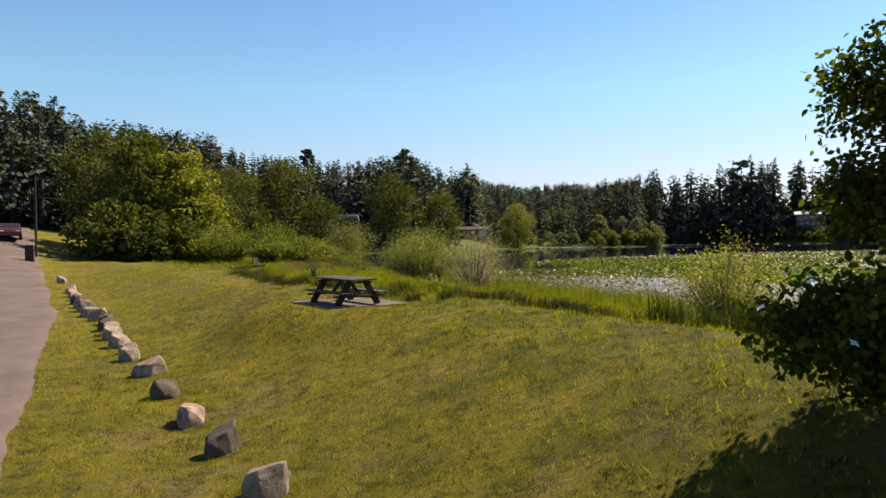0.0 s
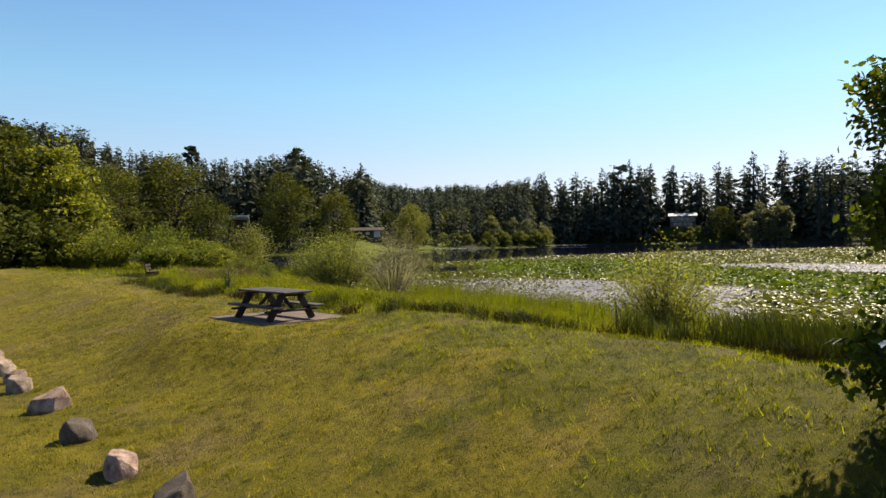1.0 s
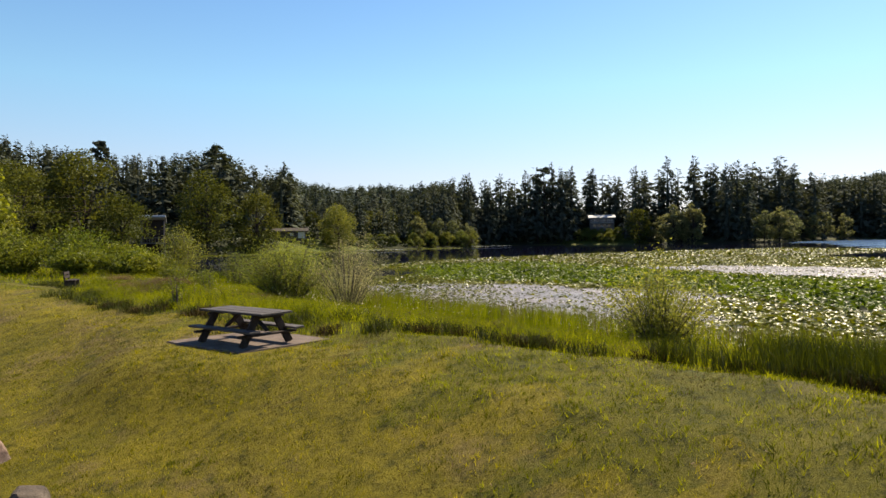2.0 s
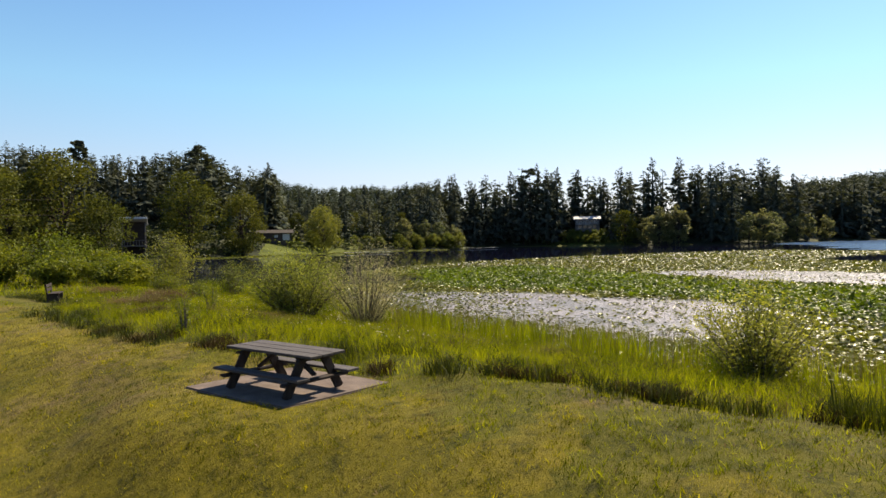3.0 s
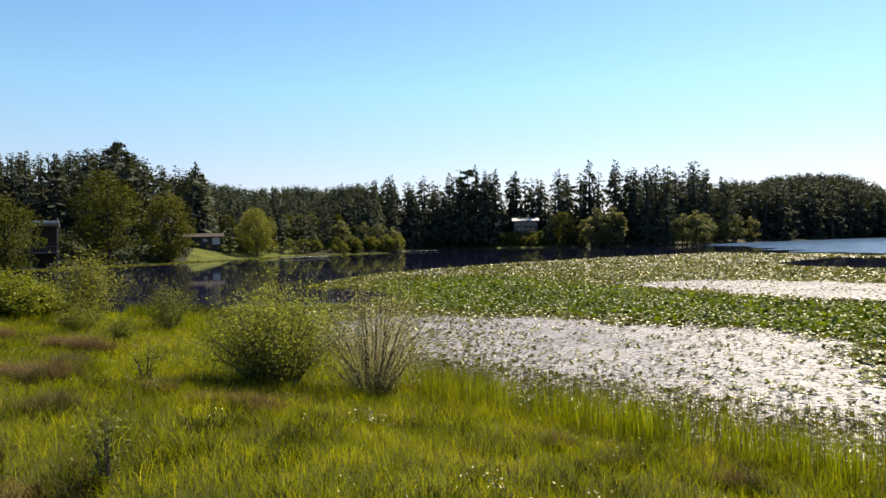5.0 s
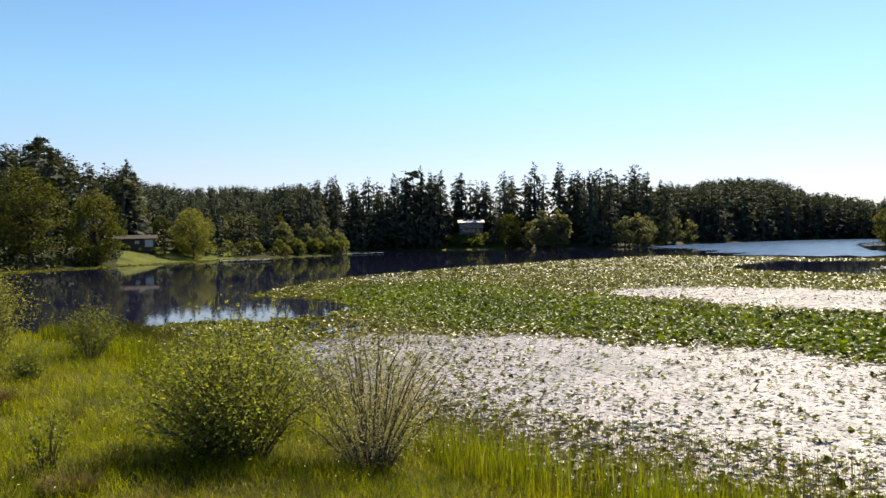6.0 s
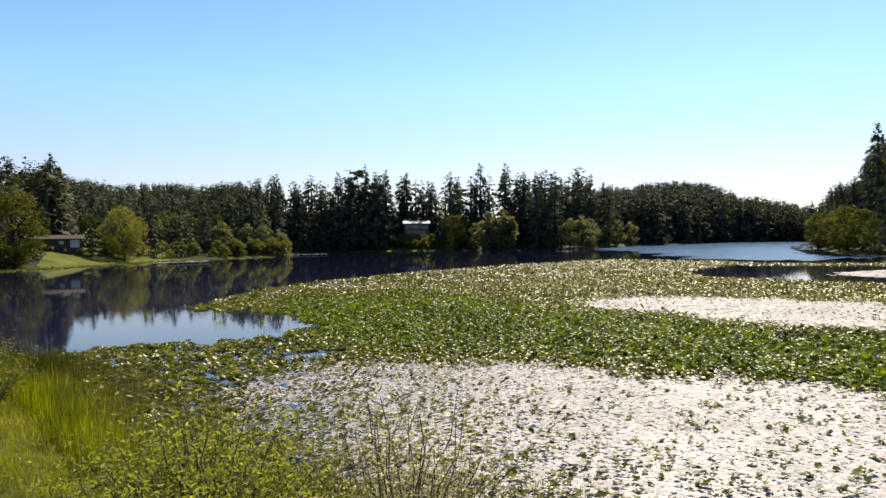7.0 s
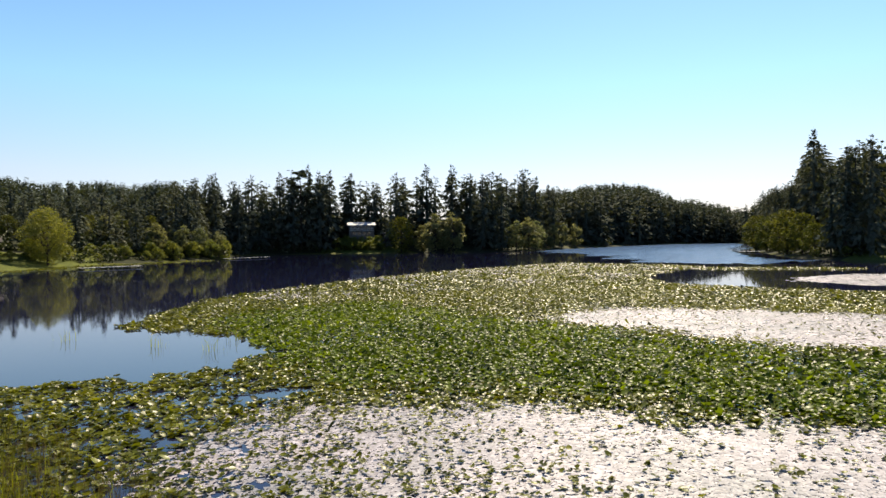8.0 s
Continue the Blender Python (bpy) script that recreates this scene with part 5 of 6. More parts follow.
def overhanging_tree(x, y):
    rr = np.random.default_rng(5)
    g = float(ground_z(x, y))
    root = thing("dogwood_tree", pose(x, y, g - 0.05), "leafy dogwood with a few white flowers overhanging the lawn", "tree")
    pieces = [tube([(0, 0, -0.2), (0.05, 0.02, 1.0), (-0.1, 0.1, 2.2), (0.2, 0.4, 3.6), (1.2, 1.2, 5.6)], [0.13, 0.11, 0.085, 0.06, 0.02], 8)]
    spots = []
    # boughs of the crown: middle, half sizes, twigs, leaves on a twig
    # boughs at z 4.1 and 6.8 are added outside the view, shading the lowest
    for (cx1, cy1, cz1), (rx1, ry1, rz1), twigs, per in (
            ((2.92, 6.70, 1.88), (1.48, 0.70, 0.62), 480, 26), ((3.45, 8.2, 3.05), (1.0, 0.6, 0.5), 190, 22), ((3.75, 8.3, 4.0), (1.3, 0.65, 0.74), 280, 20), ((4.3, 7.9, 4.1), (1.2, 0.9, 0.75), 360, 18),
            ((4.3, 7.4, 2.7), (1.5, 1.0, 1.1), 300, 18), ((4.3, 6.6, 2.1), (1.2, 0.9, 0.8), 150, 24), ((6.0, 9.4, 6.8), (1.7, 1.2, 0.7), 300, 14)):
        c = np.array([cx1 - x, cy1 - y, cz1 - g])
        for k in range(twigs):
            d = rr.normal(size=3)
            d /= np.linalg.norm(d)
            p1 = c + d * (rx1, ry1, rz1) * rr.uniform(0.35, 1.0) ** 0.6
            foot = np.array([-0.05, 0.1, max(0.8, p1[2] - 0.35 * np.hypot(p1[0], p1[1]))])
            if k % 8 == 0:
                mid = foot * 0.45 + p1 * 0.55 + rr.normal(size=3) * 0.12 + [0, 0, 0.12]
                line = np.stack([foot, mid * 0.6 + foot * 0.4, mid, mid * 0.4 + p1 * 0.6, p1])
                pieces.append(tube(line, [0.03, 0.022, 0.015, 0.008, 0.004], 5))
            p0 = p1 - d * 0.22 - [0, 0, 0.03]
            pieces.append(tube([p0, (p0 + p1) / 2 + [0, 0, 0.02], p1], [0.006, 0.004, 0.002], 4))
            q = rr.uniform(0.0, 1.2, per)[:, None]
            spots.append(p0 + (p1 - p0) * q + rr.normal(size=(per, 3)) * 0.065)
    sheet("trunk", *joined(pieces), M_BARK, root, smooth=True)
    sheet("leaves", *pointed_leaves(rr, np.concatenate(spots), 0.078, 0.5), M_ALDER, root)
    # four-petalled flowers on the tips of the lowest bough
    for fx, fy, fz in ((1.09, 6.30, 2.14), (1.16, 6.34, 2.13), (1.42, 6.28, 2.12), (1.75, 6.25, 2.30), (2.2, 6.2, 2.45), (1.95, 6.1, 1.9)):
        bm = bmesh.new()
        for k in range(4):
            w = Matrix.Rotation(k * math.pi / 2 + fx * 9, 4, "Z")
            bm.faces.new([bm.verts.new(w @ Vector(p)) for p in ((0, 0, 0), (0.02, -0.017, 0.006), (0.042, 0, 0.002), (0.02, 0.017, 0.006))])
        flower = part("flower", bm, M_FLOWER, root, "white four-petalled flower")
        flower.matrix_local = pose(fx - x, fy - y, fz - g, 38, 0, fx * 200 % 360)


overhanging_tree(4.1, 7.8)


# ---------------------------------------------------------------- grasses
def scatter(rr, u0, u1, v0, v1, per_metre):
    n = int((u1 - u0) * (v1 - v0) * per_metre)
    u, v = rr.uniform(u0, u1, n), rr.uniform(v0, v1, n)
    return (-0.66 * u + 0.75 * v) / 0.9981, (0.75 * u + 0.66 * v) / 0.9981


def off_pad(x, y, edge=0.0):
    """True away from the concrete pad; grass creeps over its edges."""
    dx, dy = x + 5.08, y - 17.47
    c, s = math.cos(radians(46)), math.sin(radians(46))
    px0, py0 = dx * c - dy * s + 0.16, dx * s + dy * c - 0.19
    creep = 0.10 * wave(x, y, 0.7, 61) + edge
    return (np.abs(px0) > 1.26 + creep) | (np.abs(py0) > 1.03 + creep)


rr = np.random.default_rng(31)
tall, dry = [], []
for u0, u1, v0, v1, dens, w in ((-22, 4, 8.0, 26, 110, 0.0062), (4, 32, 8.0, 22, 330, 0.0040), (32, 46, 8.0, 26, 170, 0.0055), (46, 90, 8, 36, 22, 0.016)):
    x, y = scatter(rr, u0, u1, v0, v1, dens)
    u, v = along(x, y)
    d = lake_distance(x, y)
    edge = lawn_edge(x, y)
    keep = (v > edge - 0.08) & (d > -0.6) & (near_side(x, y) > 0.5) & off_pad(x, y)
    keep &= (u > 7.5 + 0.8 * wave(x, y, 3, 3)) | (rr.uniform(size=len(x)) < 0.15)
    x, y, u, v, d, edge = (a[keep] for a in (x, y, u, v, d, edge))
    h = (0.23 + 0.11 * wave(x, y, 3.0, 12) + 0.13 * wave(x, y, 0.9, 13)) * rr.uniform(0.55, 1.2, len(x))
    h = h * np.clip(0.42 + (v - edge) / 2.4, 0.3, 1.0) + 0.10
    is_dry = rr.uniform(size=len(x)) < np.clip(0.08 + 0.24 * wave(x, y, 3.6, 14) + 0.14 * ((d < 2.5) & (u < 30)), 0.03, 0.6)
    base = on_ground(x, y)
    for sel, bag in ((~is_dry, tall), (is_dry, dry)):
        bag.append(blades(rr, base[sel], np.maximum(h[sel], 0.06), w, 1.1, 2, (-0.06, 0.03)))
tagged(sheet("tall_grass", *joined(tall), M_GRASS), "lush bright green tall grass on the marshy bank", "tall grass", kind="stuff")
tagged(sheet("dry_grass", *joined(dry), M_DRY), "straw-coloured dry grass mixed into the bank", "dry grass", kind="stuff")

# broad upright leaves towards the right of the bank, and rushes standing in the shallows
x, y = scatter(rr, -14, 12.5, 9.6, 21, 270)
u, v = along(x, y)
d = lake_distance(x, y)
keep = (v > lawn_edge(x, y) + 0.05) & (d > -0.8) & (u < 8.0 + 0.8 * wave(x, y, 3, 3)) & (u > -11 + 2.5 * wave(x, y, 4, 7))
x, y, d = x[keep], y[keep], d[keep]
reeds = blades(rr, on_ground(x, y), rr.uniform(0.42, 0.85, len(x)) * (1 + 0.2 * wave(x, y, 2, 4)), 0.0075, 0.42, 2, (-0.05, 0.0))
tagged(sheet("iris_reeds", *reeds, M_REED), "stand of tall upright iris leaves at the lawn's edge", "reeds", kind="stuff")
x, y = scatter(rr, -8, 52, 12, 32, 260)
d = lake_distance(x, y)
keep = (d < 1.2) & (d > -4.2) & (wave(x, y, 2.2, 8) > -0.45) & (rr.uniform(size=len(x)) < np.clip(1.05 + d * 0.24, 0, 1))
x, y, d = x[keep], y[keep], d[keep]
base = np.stack([x, y, np.maximum(ground_z(x, y), -0.25)], 1)
grey = rr.uniform(size=len(x)) < np.clip(0.35 - d * 0.3, 0.1, 0.9)
h = rr.uniform(0.45, 1.15, len(x))
tagged(sheet("rushes", *blades(rr, base[~grey], h[~grey], 0.006, 0.2, 2), M_GRASS), "thin grey-green rushes standing in the shallow water", "rushes", kind="stuff")
tagged(sheet("dead_rushes", *blades(rr, base[grey], h[grey], 0.005, 0.25, 2), M_RUSH), "thin brown dead rushes standing in the shallow water", "rushes", kind="stuff")

# a dark stand of rushes where the marsh meets the open water
x, y = rr.normal(size=3600) * 0.9 - 10.3, rr.normal(size=3600) * 1.9 + 55.4
x = x - 0.35 * (y - 55.4)
keep = (lake_distance(x, y) < 1.5) & (wave(x, y, 1.3, 9) > -0.7)
x, y = x[keep], y[keep]
base = np.stack([x, y, np.maximum(ground_z(x, y), -0.25)], 1)
tagged(sheet("dark_rushes", *blades(rr, base, rr.uniform(0.6, 1.25, len(x)), 0.010, 0.3, 2), M_REED), "dark green rushes standing at the corner of the open water", "rushes", kind="stuff")

# mown turf
turf, lush, worn = [], [], []
for u0, u1, v0, v1, dens, w in ((-6, 17, 0.4, 10.6, 620, 0.0056), (17, 26, 0.8, 10.6, 340, 0.0062), (26, 48, 0.8, 10.6, 130, 0.008)):
    x, y = scatter(rr, u0, u1, v0, v1, dens)
    u, v = along(x, y)
    keep = (v < lawn_edge(x, y) + 0.1) & (v > np.interp(u, [0, 11, 21, 28, 52], [0.3, 0.6, 1.3, 1.85, 2.05]) + 0.32 * rr.normal(size=len(x))) & off_pad(x, y)
    lump = wave(x, y, 0.24, 24) + 0.7 * wave(x, y, 0.11, 25)
    keep &= (wave(x, y, 1.7, 21) + 0.6 * wave(x, y, 0.6, 22) + 0.8 * lump > -0.8 + 0.4 * rr.normal(size=len(x)))
    x, y, lump = x[keep], y[keep], lump[keep]
    h = (0.046 + 0.026 * wave(x, y, 0.8, 23) + 0.032 * lump) * rr.uniform(0.6, 1.4, len(x))
    bare = wave(x, y, 4.5, 81) + 0.7 * wave(x, y, 1.4, 82) + 0.25 * rr.normal(size=len(x)) > 0.62 + 0.12 * np.clip(v[keep] - 5, -3, 3)
    base = on_ground(x, y)
    rich = lush_lawn(x, y) & ~bare
    dull = ~rich & ~bare
    turf.append(blades(rr, base[dull], np.clip(h, 0.015, 0.12)[dull], w, 0.9, 1))
    lush.append(blades(rr, base[rich], np.clip(h * 1.25, 0.02, 0.14)[rich], w, 0.9, 1))
    worn.append(blades(rr, base[bare], np.clip(h, 0.012, 0.05)[bare], w, 1.2, 1))
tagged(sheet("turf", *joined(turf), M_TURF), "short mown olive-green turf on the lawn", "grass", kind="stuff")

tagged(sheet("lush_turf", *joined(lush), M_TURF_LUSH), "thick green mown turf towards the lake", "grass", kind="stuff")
tagged(sheet("worn_turf", *joined(worn), M_WORN), "dry brown patches in the mown lawn", "grass", kind="stuff")

# rough tufts along the foot of the bank and round the rocks
x, y = [], []
for _ in range(110):
    u = rr.uniform(-6, 44)
    v = float(lawn_edge(*((-0.66 * u + 0.75 * 9.6), (0.75 * u + 0.66 * 9.6)))) + rr.normal() * 0.25
    cxx, cyy = (-0.66 * u + 0.75 * v) / 0.9981, (0.75 * u + 0.66 * v) / 0.9981
    n = int(rr.integers(40, 120))
    x.append(cxx + rr.normal(size=n) * 0.14)
    y.append(cyy + rr.normal(size=n) * 0.14)
for _ in range(190):
    u, v = rr.uniform(8, 42), rr.uniform(9.6, 17)
    cxx, cyy = (-0.66 * u + 0.75 * v) / 0.9981, (0.75 * u + 0.66 * v) / 0.9981
    if float(lake_distance(cxx, cyy)) > 1.0 and v > float(lawn_edge(cxx, cyy)) + 0.4:
        n = int(rr.integers(70, 160))
        x.append(cxx + rr.normal(size=n) * 0.2)
        y.append(cyy + rr.normal(size=n) * 0.2)
x, y = np.concatenate(x), np.concatenate(y)
keep = off_pad(x, y)
x, y = x[keep], y[keep]
tagged(sheet("sedge_tufts", *blades(rr, on_ground(x, y), rr.uniform(0.12, 0.40, len(x)), 0.006, 0.9, 2), M_SEDGE), "dark green sedge tufts where the lawn ends", "sedge", kind="stuff")

# brown thatch where the edge of the lawn is worn away
x, y = [], []
for u0, u1, k in ((12.5, 14.0, 15), (10.4, 11.9, 13), (19.7, 20.5, 7), (15.7, 16.3, 4), (22, 25, 8), (6, 9.5, 9), (-8, 6.5, 130)):
    for _ in range(k):
        u = rr.uniform(u0, u1)
        v = float(lawn_edge((-0.66 * u + 0.75 * 9.2), (0.75 * u + 0.66 * 9.2))) + 0.12 + rr.normal() * 0.2
        n = int(rr.integers(60, 130))
        x.append((-0.66 * u + 0.75 * v) / 0.9981 + rr.normal(size=n) * 0.13)
        y.append((0.75 * u + 0.66 * v) / 0.9981 + rr.normal(size=n) * 0.13)
x, y = np.concatenate(x), np.concatenate(y)
keep = off_pad(x, y)
x, y = x[keep], y[keep]
tagged(sheet("dead_thatch", *blades(rr, on_ground(x, y), rr.uniform(0.08, 0.26, len(x)), 0.008, 1.1, 2), M_THATCH), "dark brown dead thatch along the lawn's worn edge", "dead grass", kind="stuff")

# coarse darker tufts all over the mown lawn
x, y = scatter(rr, -4, 24, 0.9, 10.2, 15.0)
keep = (wave(x, y, 2.4, 33) + 0.7 * wave(x, y, 6, 34) + 0.5 * rr.normal(size=len(x)) > 0.1) & off_pad(x, y, 0.3) & (along(x, y)[1] < lawn_edge(x, y) - 0.2) & (along(x, y)[1] > 2.2)
x, y = np.repeat(x[keep], 22), np.repeat(y[keep], 22)
x, y = x + rr.normal(size=len(x)) * 0.055, y + rr.normal(size=len(y)) * 0.045
tagged(sheet("grass_tufts", *blades(rr, on_ground(x, y), rr.uniform(0.03, 0.075, len(x)), 0.0045, 1.1, 1), M_TUFT), "coarse darker tufts in the mown lawn", "grass", kind="stuff")

# dry clippings lie about on the turf
x, y = scatter(rr, -4, 24, 2.0, 10.0, 55.0)
keep = (wave(x, y, 3.0, 35) + 0.8 * wave(x, y, 0.9, 36) + 0.6 * rr.normal(size=len(x)) > 0.55) & off_pad(x, y, 0.1) & (along(x, y)[1] < lawn_edge(x, y) - 0.1)
base = on_ground(x[keep], y[keep])
base[:, 2] += rr.uniform(0.03, 0.07, len(base))
tagged(sheet("grass_clippings", *leaf_cloud(rr, base, 0.062, 0.16, 1.2), M_DRY), "pale dry clippings lying on the mown lawn", "grass", kind="stuff")

# pale seed heads in the tall grass
x, y = scatter(rr, 6, 40, 9.5, 20, 7.0)
keep = (lake_distance(x, y) > 0.5) & (wave(x, y, 3.5, 41) > 0.15) & (along(x, y)[1] > lawn_edge(x, y) + 0.3)
base = on_ground(x[keep], y[keep])
base[:, 2] += rr.uniform(0.35, 0.65, len(base))
tagged(sheet("seed_heads", *leaf_cloud(rr, base, 0.030, 0.6, 0.5), M_SEED), "small pale flower heads above the grass", "flowers", kind="stuff")


spots = np.concatenate([np.stack([cx1 + rr.normal(size=n) * 0.22, cy1 + rr.normal(size=n) * 0.16], 1) for cx1, cy1, n in ((-4.0, 25.0, 34), (-3.3, 21.2, 26), (-2.4, 20.6, 18), (-6.9, 25.2, 14))])
base = on_ground(spots[:, 0], spots[:, 1])
base[:, 2] += rr.uniform(0.28, 0.5, len(base))
tagged(sheet("white_flowers", *leaf_cloud(rr, base, 0.038, 0.8, 0.8), M_SEED), "clusters of small creamy white flowers in the tall grass", "flowers", kind="stuff")


# ---------------------------------------------------------------- water plants
def within(poly, x, y):
    inside = np.zeros(x.shape, dtype=bool)
    for (ax, ay), (bx1, by1) in zip(poly, poly[1:] + poly[:1]):
        inside ^= ((ay > y) != (by1 > y)) & (x < (bx1 - ax) * (y - ay) / ((by1 - ay) or 1e-9) + ax)
    return inside


STRIP = [(96, 113), (112, 96), (113, 88), (106, 90), (92, 106)]
FIELD = [(-11.5, 57), (-8, 46), (-6, 40), (-2, 33), (2, 26.5), (4, 23), (8, 17), (15, 8), (31, -9), (62, -24), (76, 20), (69, 45), (66, 63),
         (62, 74), (60, 84.6), (69, 97.7), (102, 113.7), (104, 124), (97, 148), (62, 137), (34, 121.5), (10, 103), (1.4, 88.6), (-2.5, 79.3), (3.2, 72.8), (3.9, 64.3),
         (1, 59.6), (-3.9, 60), (-8, 60.8)]
MAT_NEAR = [(0.6, 51.5), (3.5, 51), (6.1, 48.5), (9.6, 46.8), (11.6, 42), (14, 41), (16.2, 37), (15.2, 33), (13, 31), (11.5, 28.5), (10, 24), (7, 19), (4, 23), (2, 27), (-1, 32), (-2.2, 37), (-4.4, 43), (-4.2, 46.5), (-2.4, 49.5), (-0.4, 50.6)]
MAT_FAR = [(23.8, 66), (26, 68), (35, 68.6), (42, 60), (47, 52), (54, 40), (60, 25), (48, 24), (38, 36), (30.4, 44.8), (27, 50), (26, 58)]
MAT_POOL = [(74, 68), (76, 79), (83, 82), (96, 82), (104, 70), (90, 60)]
SPARSE = [(-12, 57), (-4, 60.5), (1.5, 58.5), (2.4, 52.5), (0.2, 50), (-1.5, 44), (-1.5, 37), (-6, 38), (-9, 46)]


def pads(rr, x, y, rad, tilt, lift, sides=8, cup=0.0):
    """Round leaves with a notch, cupped and tilted, on or just above the water."""
    n = len(x)
    ang = np.linspace(radians(16), radians(344), sides)[None] + rr.uniform(0, 2 * np.pi, (n, 1))
    rim = rad[:, None] * (1 + 0.10 * rr.normal(size=(n, sides)))
    px1, py1 = np.cos(ang) * rim, np.sin(ang) * rim * 0.9
    lean, way = tilt * np.abs(rr.normal(size=n)), rr.uniform(0, 2 * np.pi, n)
    tx, ty = np.tan(np.clip(lean, 0, 1.1)) * np.cos(way), np.tan(np.clip(lean, 0, 1.1)) * np.sin(way)
    pz = px1 * tx[:, None] + py1 * ty[:, None] + rad[:, None] * (0.10 * rr.normal(size=(n, sides)) * np.clip(tilt * 4, 0, 1) + cup * rr.uniform(0.2, 1.6, (n, 1)))
    z0 = np.maximum(0.008 + lift * rr.uniform(0, 1, n), -pz.min(1) * 0.75 + 0.006)
    rimv = np.stack([x[:, None] + px1, y[:, None] + py1, z0[:, None] + pz], -1)
    mid = np.stack([x, y, z0 - rad * 0.06], -1)[:, None]
    v = np.concatenate([mid, rimv], 1)
    k = sides + 1
    i = np.arange(n)[:, None] * k
    f = np.concatenate([i + [[0, j, j + 1]] for j in range(1, sides)], 1).reshape(-1, 3)
    v[..., 2] = np.maximum(v[..., 2], 0.004)
    return v.reshape(-1, 3), f


def sample(rr, x0, x1, y0, y1, per_metre):
    n = int((x1 - x0) * (y1 - y0) * per_metre)
    return rr.uniform(x0, x1, n), rr.uniform(y0, y1, n)


def lily_keep(x, y, rr):
    keep = within(STRIP, x, y) | within(FIELD, x + 0.7 * wave(x, y, 4, 51), y + 0.9 * wave(x, y, 3.1, 52)) & (lake_distance(x, y) < -0.3)
    keep &= ~((((x - 1.2) / 1.7) ** 2 + ((y - 53.6) / 0.8) ** 2 < 1) | (((x - 3.2) / 1.8) ** 2 + ((y - 62.8) / 0.7) ** 2 < 1))
    sparse = within(SPARSE, x, y)
    keep &= ~sparse | (wave(x, y, 1.5, 53) + 0.5 * wave(x, y, 4, 54) > -0.55)
    in_mat = within(MAT_NEAR, x + 0.7 * wave(x, y, 3, 55) + 0.55 * rr.normal(size=x.shape), y + 0.7 * wave(x, y, 2.4, 56) + 1.1 * rr.normal(size=x.shape)) | within(MAT_FAR, x + wave(x, y, 5, 57) + 0.8 * rr.normal(size=x.shape), y + wave(x, y, 4, 58) + 1.2 * rr.normal(size=x.shape)) | within(MAT_POOL, x, y)
    return keep, in_mat, sparse


BAND = [(2, 66), (6, 82), (20, 86), (22, 66), (24.4, 55.3), (24.5, 49), (29, 43), (38, 33), (50, 20), (30, 8), (15.6, 31), (16, 38), (12.8, 45), (10, 50), (5, 53)]
rr = np.random.default_rng(77)
green, pale, deep_green = [], [], []
for x0, x1, y0, y1, dens, size, sides in ((-12, 20, 8, 64, 60, 0.120, 6), (20, 50, 0, 64, 27, 0.162, 4), (-4, 50, 64, 100, 24, 0.162, 4), (50, 80, 10, 100, 13, 0.2, 4), (8, 108, 100, 150, 8, 0.24, 4), (80, 116, 84, 100, 8, 0.23, 4)):
    x, y = sample(rr, x0, x1, y0, y1, dens)
    keep, in_mat, sparse = lily_keep(x, y, rr)
    chance = np.where(in_mat, 0.05 + 0.38 * (wave(x, y, 1.6, 60) + 0.7 * wave(x, y, 0.6, 62) > 0.85 - np.clip((46 - y) / 32, 0, 0.62)), np.where(sparse, 0.72, 1.0))
    chance = np.where(in_mat & (y < 64) & (x < 6), np.clip(0.14 + (6 - x) * 0.04, 0.14, 0.42), chance)
    chance = np.where(in_mat & (y < 64) & (lake_distance(x, y) > -4.5), 0.6, chance)
    chance = np.where(~in_mat & (y > 92), 0.55, chance)
    keep &= rr.uniform(size=len(x)) < chance
    x, y, in_mat = x[keep], y[keep], in_mat[keep]
    size = np.where(in_mat, 0.68, 1.0) * size * rr.uniform(0.6, 1.35, len(x))
    band = within(BAND, x + 1.2 * wave(x, y, 5, 67) + rr.normal(size=len(x)), y + 1.5 * wave(x, y, 4, 68) + 1.5 * rr.normal(size=len(x))) & ~in_mat
    deep_green.append(pads(rr, x[band], y[band], size[band], 0.34, 0.16, sides, 0.35))
    green.append(pads(rr, x[~band], y[~band], size[~band], 0.28, 0.08, sides, 0.3))
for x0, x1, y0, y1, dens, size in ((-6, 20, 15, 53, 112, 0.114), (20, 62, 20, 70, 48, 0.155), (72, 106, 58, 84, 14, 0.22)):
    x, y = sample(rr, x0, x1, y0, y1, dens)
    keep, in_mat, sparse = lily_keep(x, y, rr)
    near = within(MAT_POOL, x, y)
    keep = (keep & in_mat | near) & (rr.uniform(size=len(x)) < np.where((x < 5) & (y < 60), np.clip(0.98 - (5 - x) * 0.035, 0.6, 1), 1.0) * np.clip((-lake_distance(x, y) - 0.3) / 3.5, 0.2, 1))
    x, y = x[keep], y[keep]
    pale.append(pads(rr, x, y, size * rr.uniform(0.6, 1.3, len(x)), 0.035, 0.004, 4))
# glare-coloured leaves drift in among the far pads
x, y = sample(rr, 0, 106, 84, 150, 11.0)
keep, in_mat, sparse = lily_keep(x, y, rr)
keep &= ~in_mat & (wave(x, y, 16, 65) + 0.5 * wave(x, y, 5, 66) + (y - 118) / 30 > 0.15 + 0.3 * rr.normal(size=len(x)))
x, y = x[keep], y[keep]
pale.append(pads(rr, x, y, 0.22 * rr.uniform(0.6, 1.3, len(x)), 0.10, 0.12, 4))
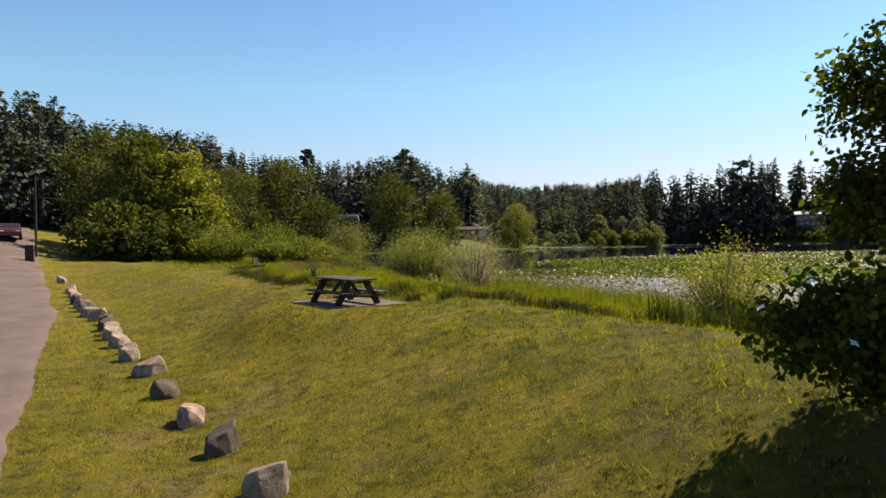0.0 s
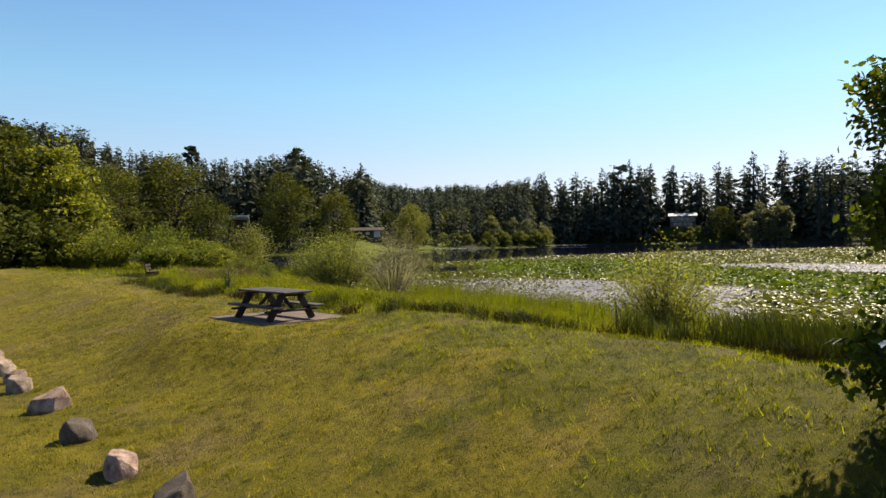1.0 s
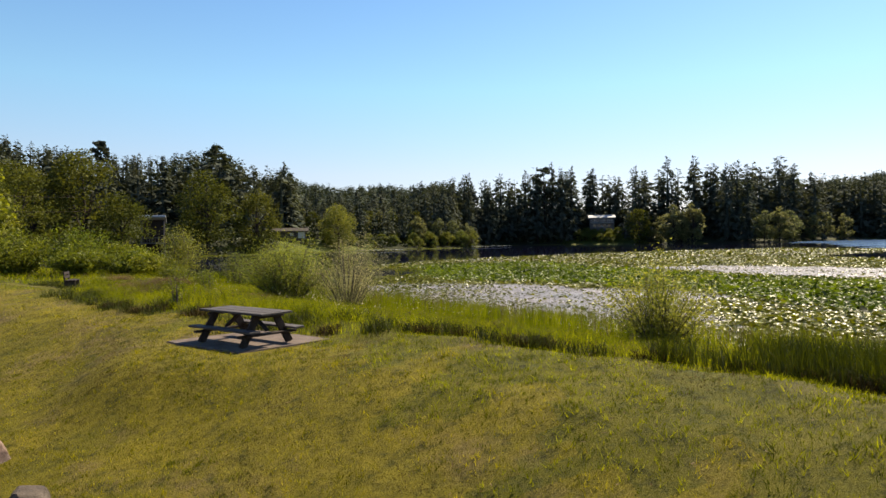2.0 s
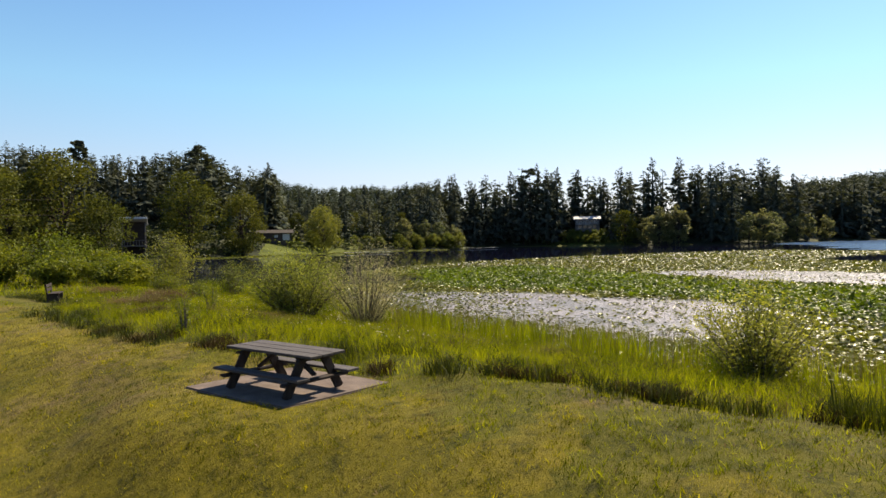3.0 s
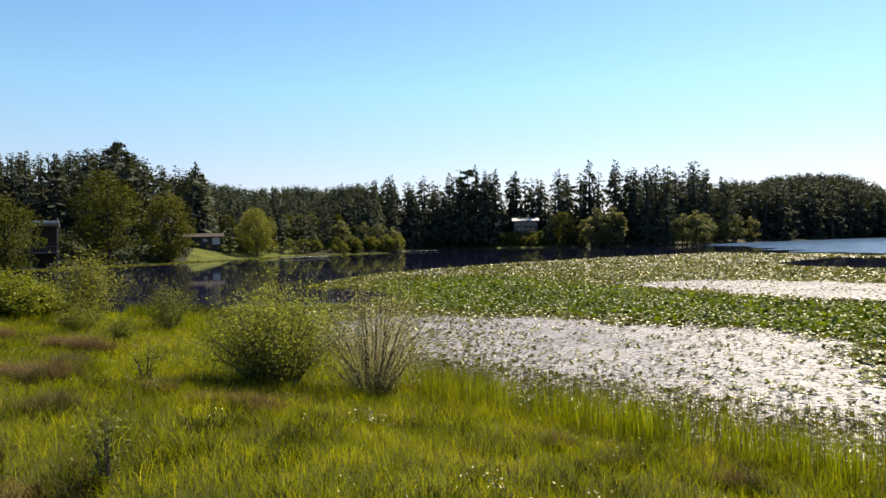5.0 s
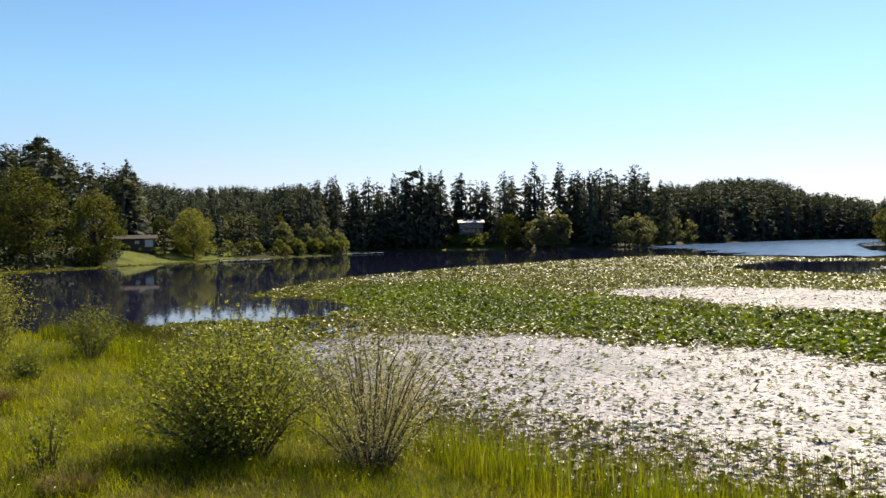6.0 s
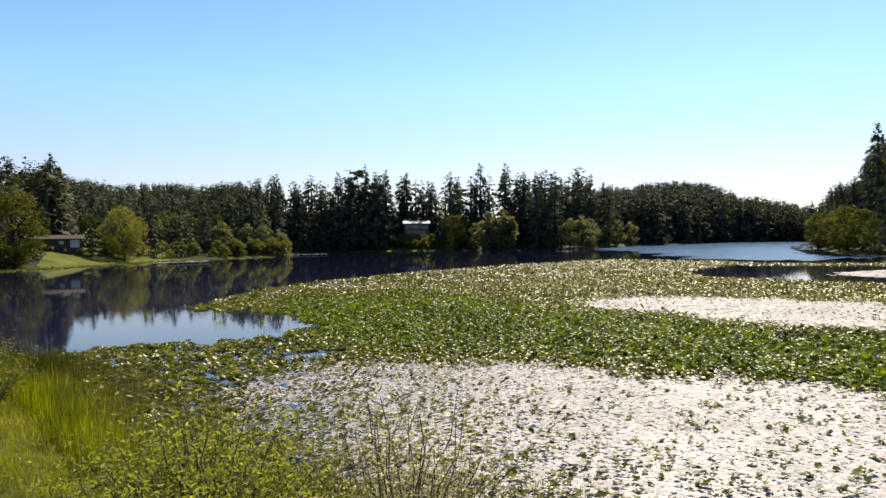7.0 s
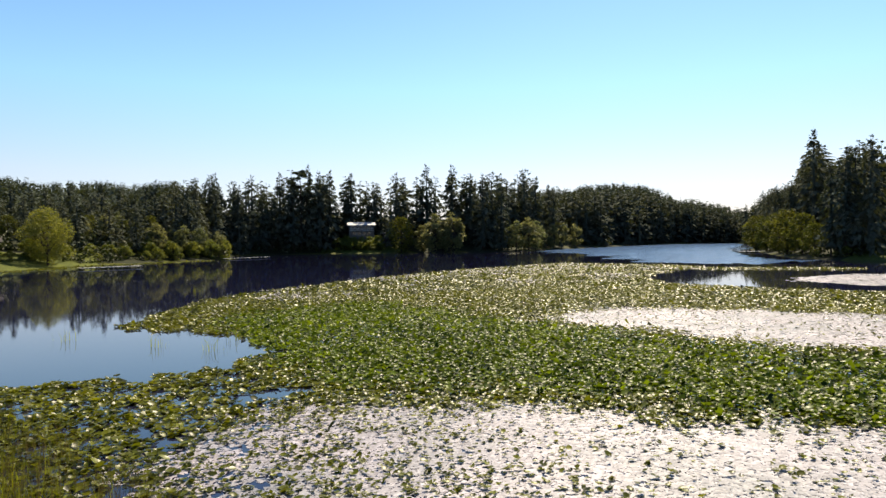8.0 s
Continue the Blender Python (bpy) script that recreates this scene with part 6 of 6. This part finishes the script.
# leaves fringe the far mossy shore as well
s = rr.uniform(0, 1, 3800)
path = np.array([(-58, 156), (-48, 166), (-34, 188), (-16, 212), (-6, 234), (15, 248), (30, 258)])
x = np.interp(s, np.linspace(0, 1, 7), path[:, 0]) + rr.uniform(0.5, 9, len(s))
y = np.interp(s, np.linspace(0, 1, 7), path[:, 1]) - rr.uniform(0.0, 5, len(s))
keep = lake_distance(x, y) < -0.2
green.append(pads(rr, x[keep], y[keep], rr.uniform(0.2, 0.42, keep.sum()), 0.2, 0.05, 6))

bed = thing("lily_bed", pose(0, 0, 0), "broad bed of glossy green lily pads crowding the shallow lake", "water lilies")
# the leaves that the eye passes nearest stand singly
v, f = green[0]
mids = v.reshape(-1, 7, 3)
near = np.argsort(np.hypot(mids[:, 0, 0] - 0.0, mids[:, 0, 1] - 43.0))[:300]
tri = np.array([(0, j, j + 1) for j in range(1, 6)])
for i in near:
    c = mids[i, 0].copy()
    c[2] = 0
    ob = sheet("lily_pad", mids[i] - c, tri, M_PAD, bed, smooth=True)
    ob.location = c
others = np.setdiff1d(np.arange(len(mids)), near)
green[0] = (mids[others].reshape(-1, 3), (np.arange(len(others))[:, None, None] * 7 + tri[None]).reshape(-1, 3))
tagged(sheet("lily_leaves", *joined(green), M_PAD, bed, smooth=True), kind="stuff")
tagged(sheet("lily_leaves", *joined(deep_green), M_PAD_DEEP, bed, "taller dark green leaves standing out of the water", smooth=True), kind="stuff")
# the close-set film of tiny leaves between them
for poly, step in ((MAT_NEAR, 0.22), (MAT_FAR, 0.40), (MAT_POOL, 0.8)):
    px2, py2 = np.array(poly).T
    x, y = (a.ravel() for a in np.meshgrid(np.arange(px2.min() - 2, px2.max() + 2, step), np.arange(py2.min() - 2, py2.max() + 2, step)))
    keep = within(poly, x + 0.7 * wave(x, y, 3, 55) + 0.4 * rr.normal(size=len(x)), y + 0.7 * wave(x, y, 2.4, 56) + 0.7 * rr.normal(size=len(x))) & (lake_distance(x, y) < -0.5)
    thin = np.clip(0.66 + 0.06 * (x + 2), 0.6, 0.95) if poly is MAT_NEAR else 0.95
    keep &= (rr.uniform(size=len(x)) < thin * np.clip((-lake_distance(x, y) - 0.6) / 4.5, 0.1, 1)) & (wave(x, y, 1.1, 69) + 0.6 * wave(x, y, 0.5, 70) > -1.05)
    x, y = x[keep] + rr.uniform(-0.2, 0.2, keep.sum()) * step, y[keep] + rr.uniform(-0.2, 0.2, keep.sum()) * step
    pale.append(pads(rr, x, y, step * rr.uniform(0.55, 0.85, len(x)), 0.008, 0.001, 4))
tagged(sheet("floating_leaves", *joined(pale), M_MAT_GLARE), "sheet of small flat floating leaves, sun glare painted in as pale colour", "floating plants", kind="stuff")

# a few stems that stand out of the open water
for i, (x, y) in enumerate(((1.5, 66.0), (-1.0, 69.0), (3.6, 69.5), (-5.6, 75), (8.5, 112))):
    base = np.stack([x + rr.normal(size=16) * 0.35, y + rr.normal(size=16) * 0.35, np.full(16, -0.2)], 1)
    tagged(sheet("water_stems", *blades(rr, base, rr.uniform(0.5, 1.3, 16), 0.012, 0.3, 2), M_GRASS), "thin green stems standing out of the open water", "water plant", kind="stuff")
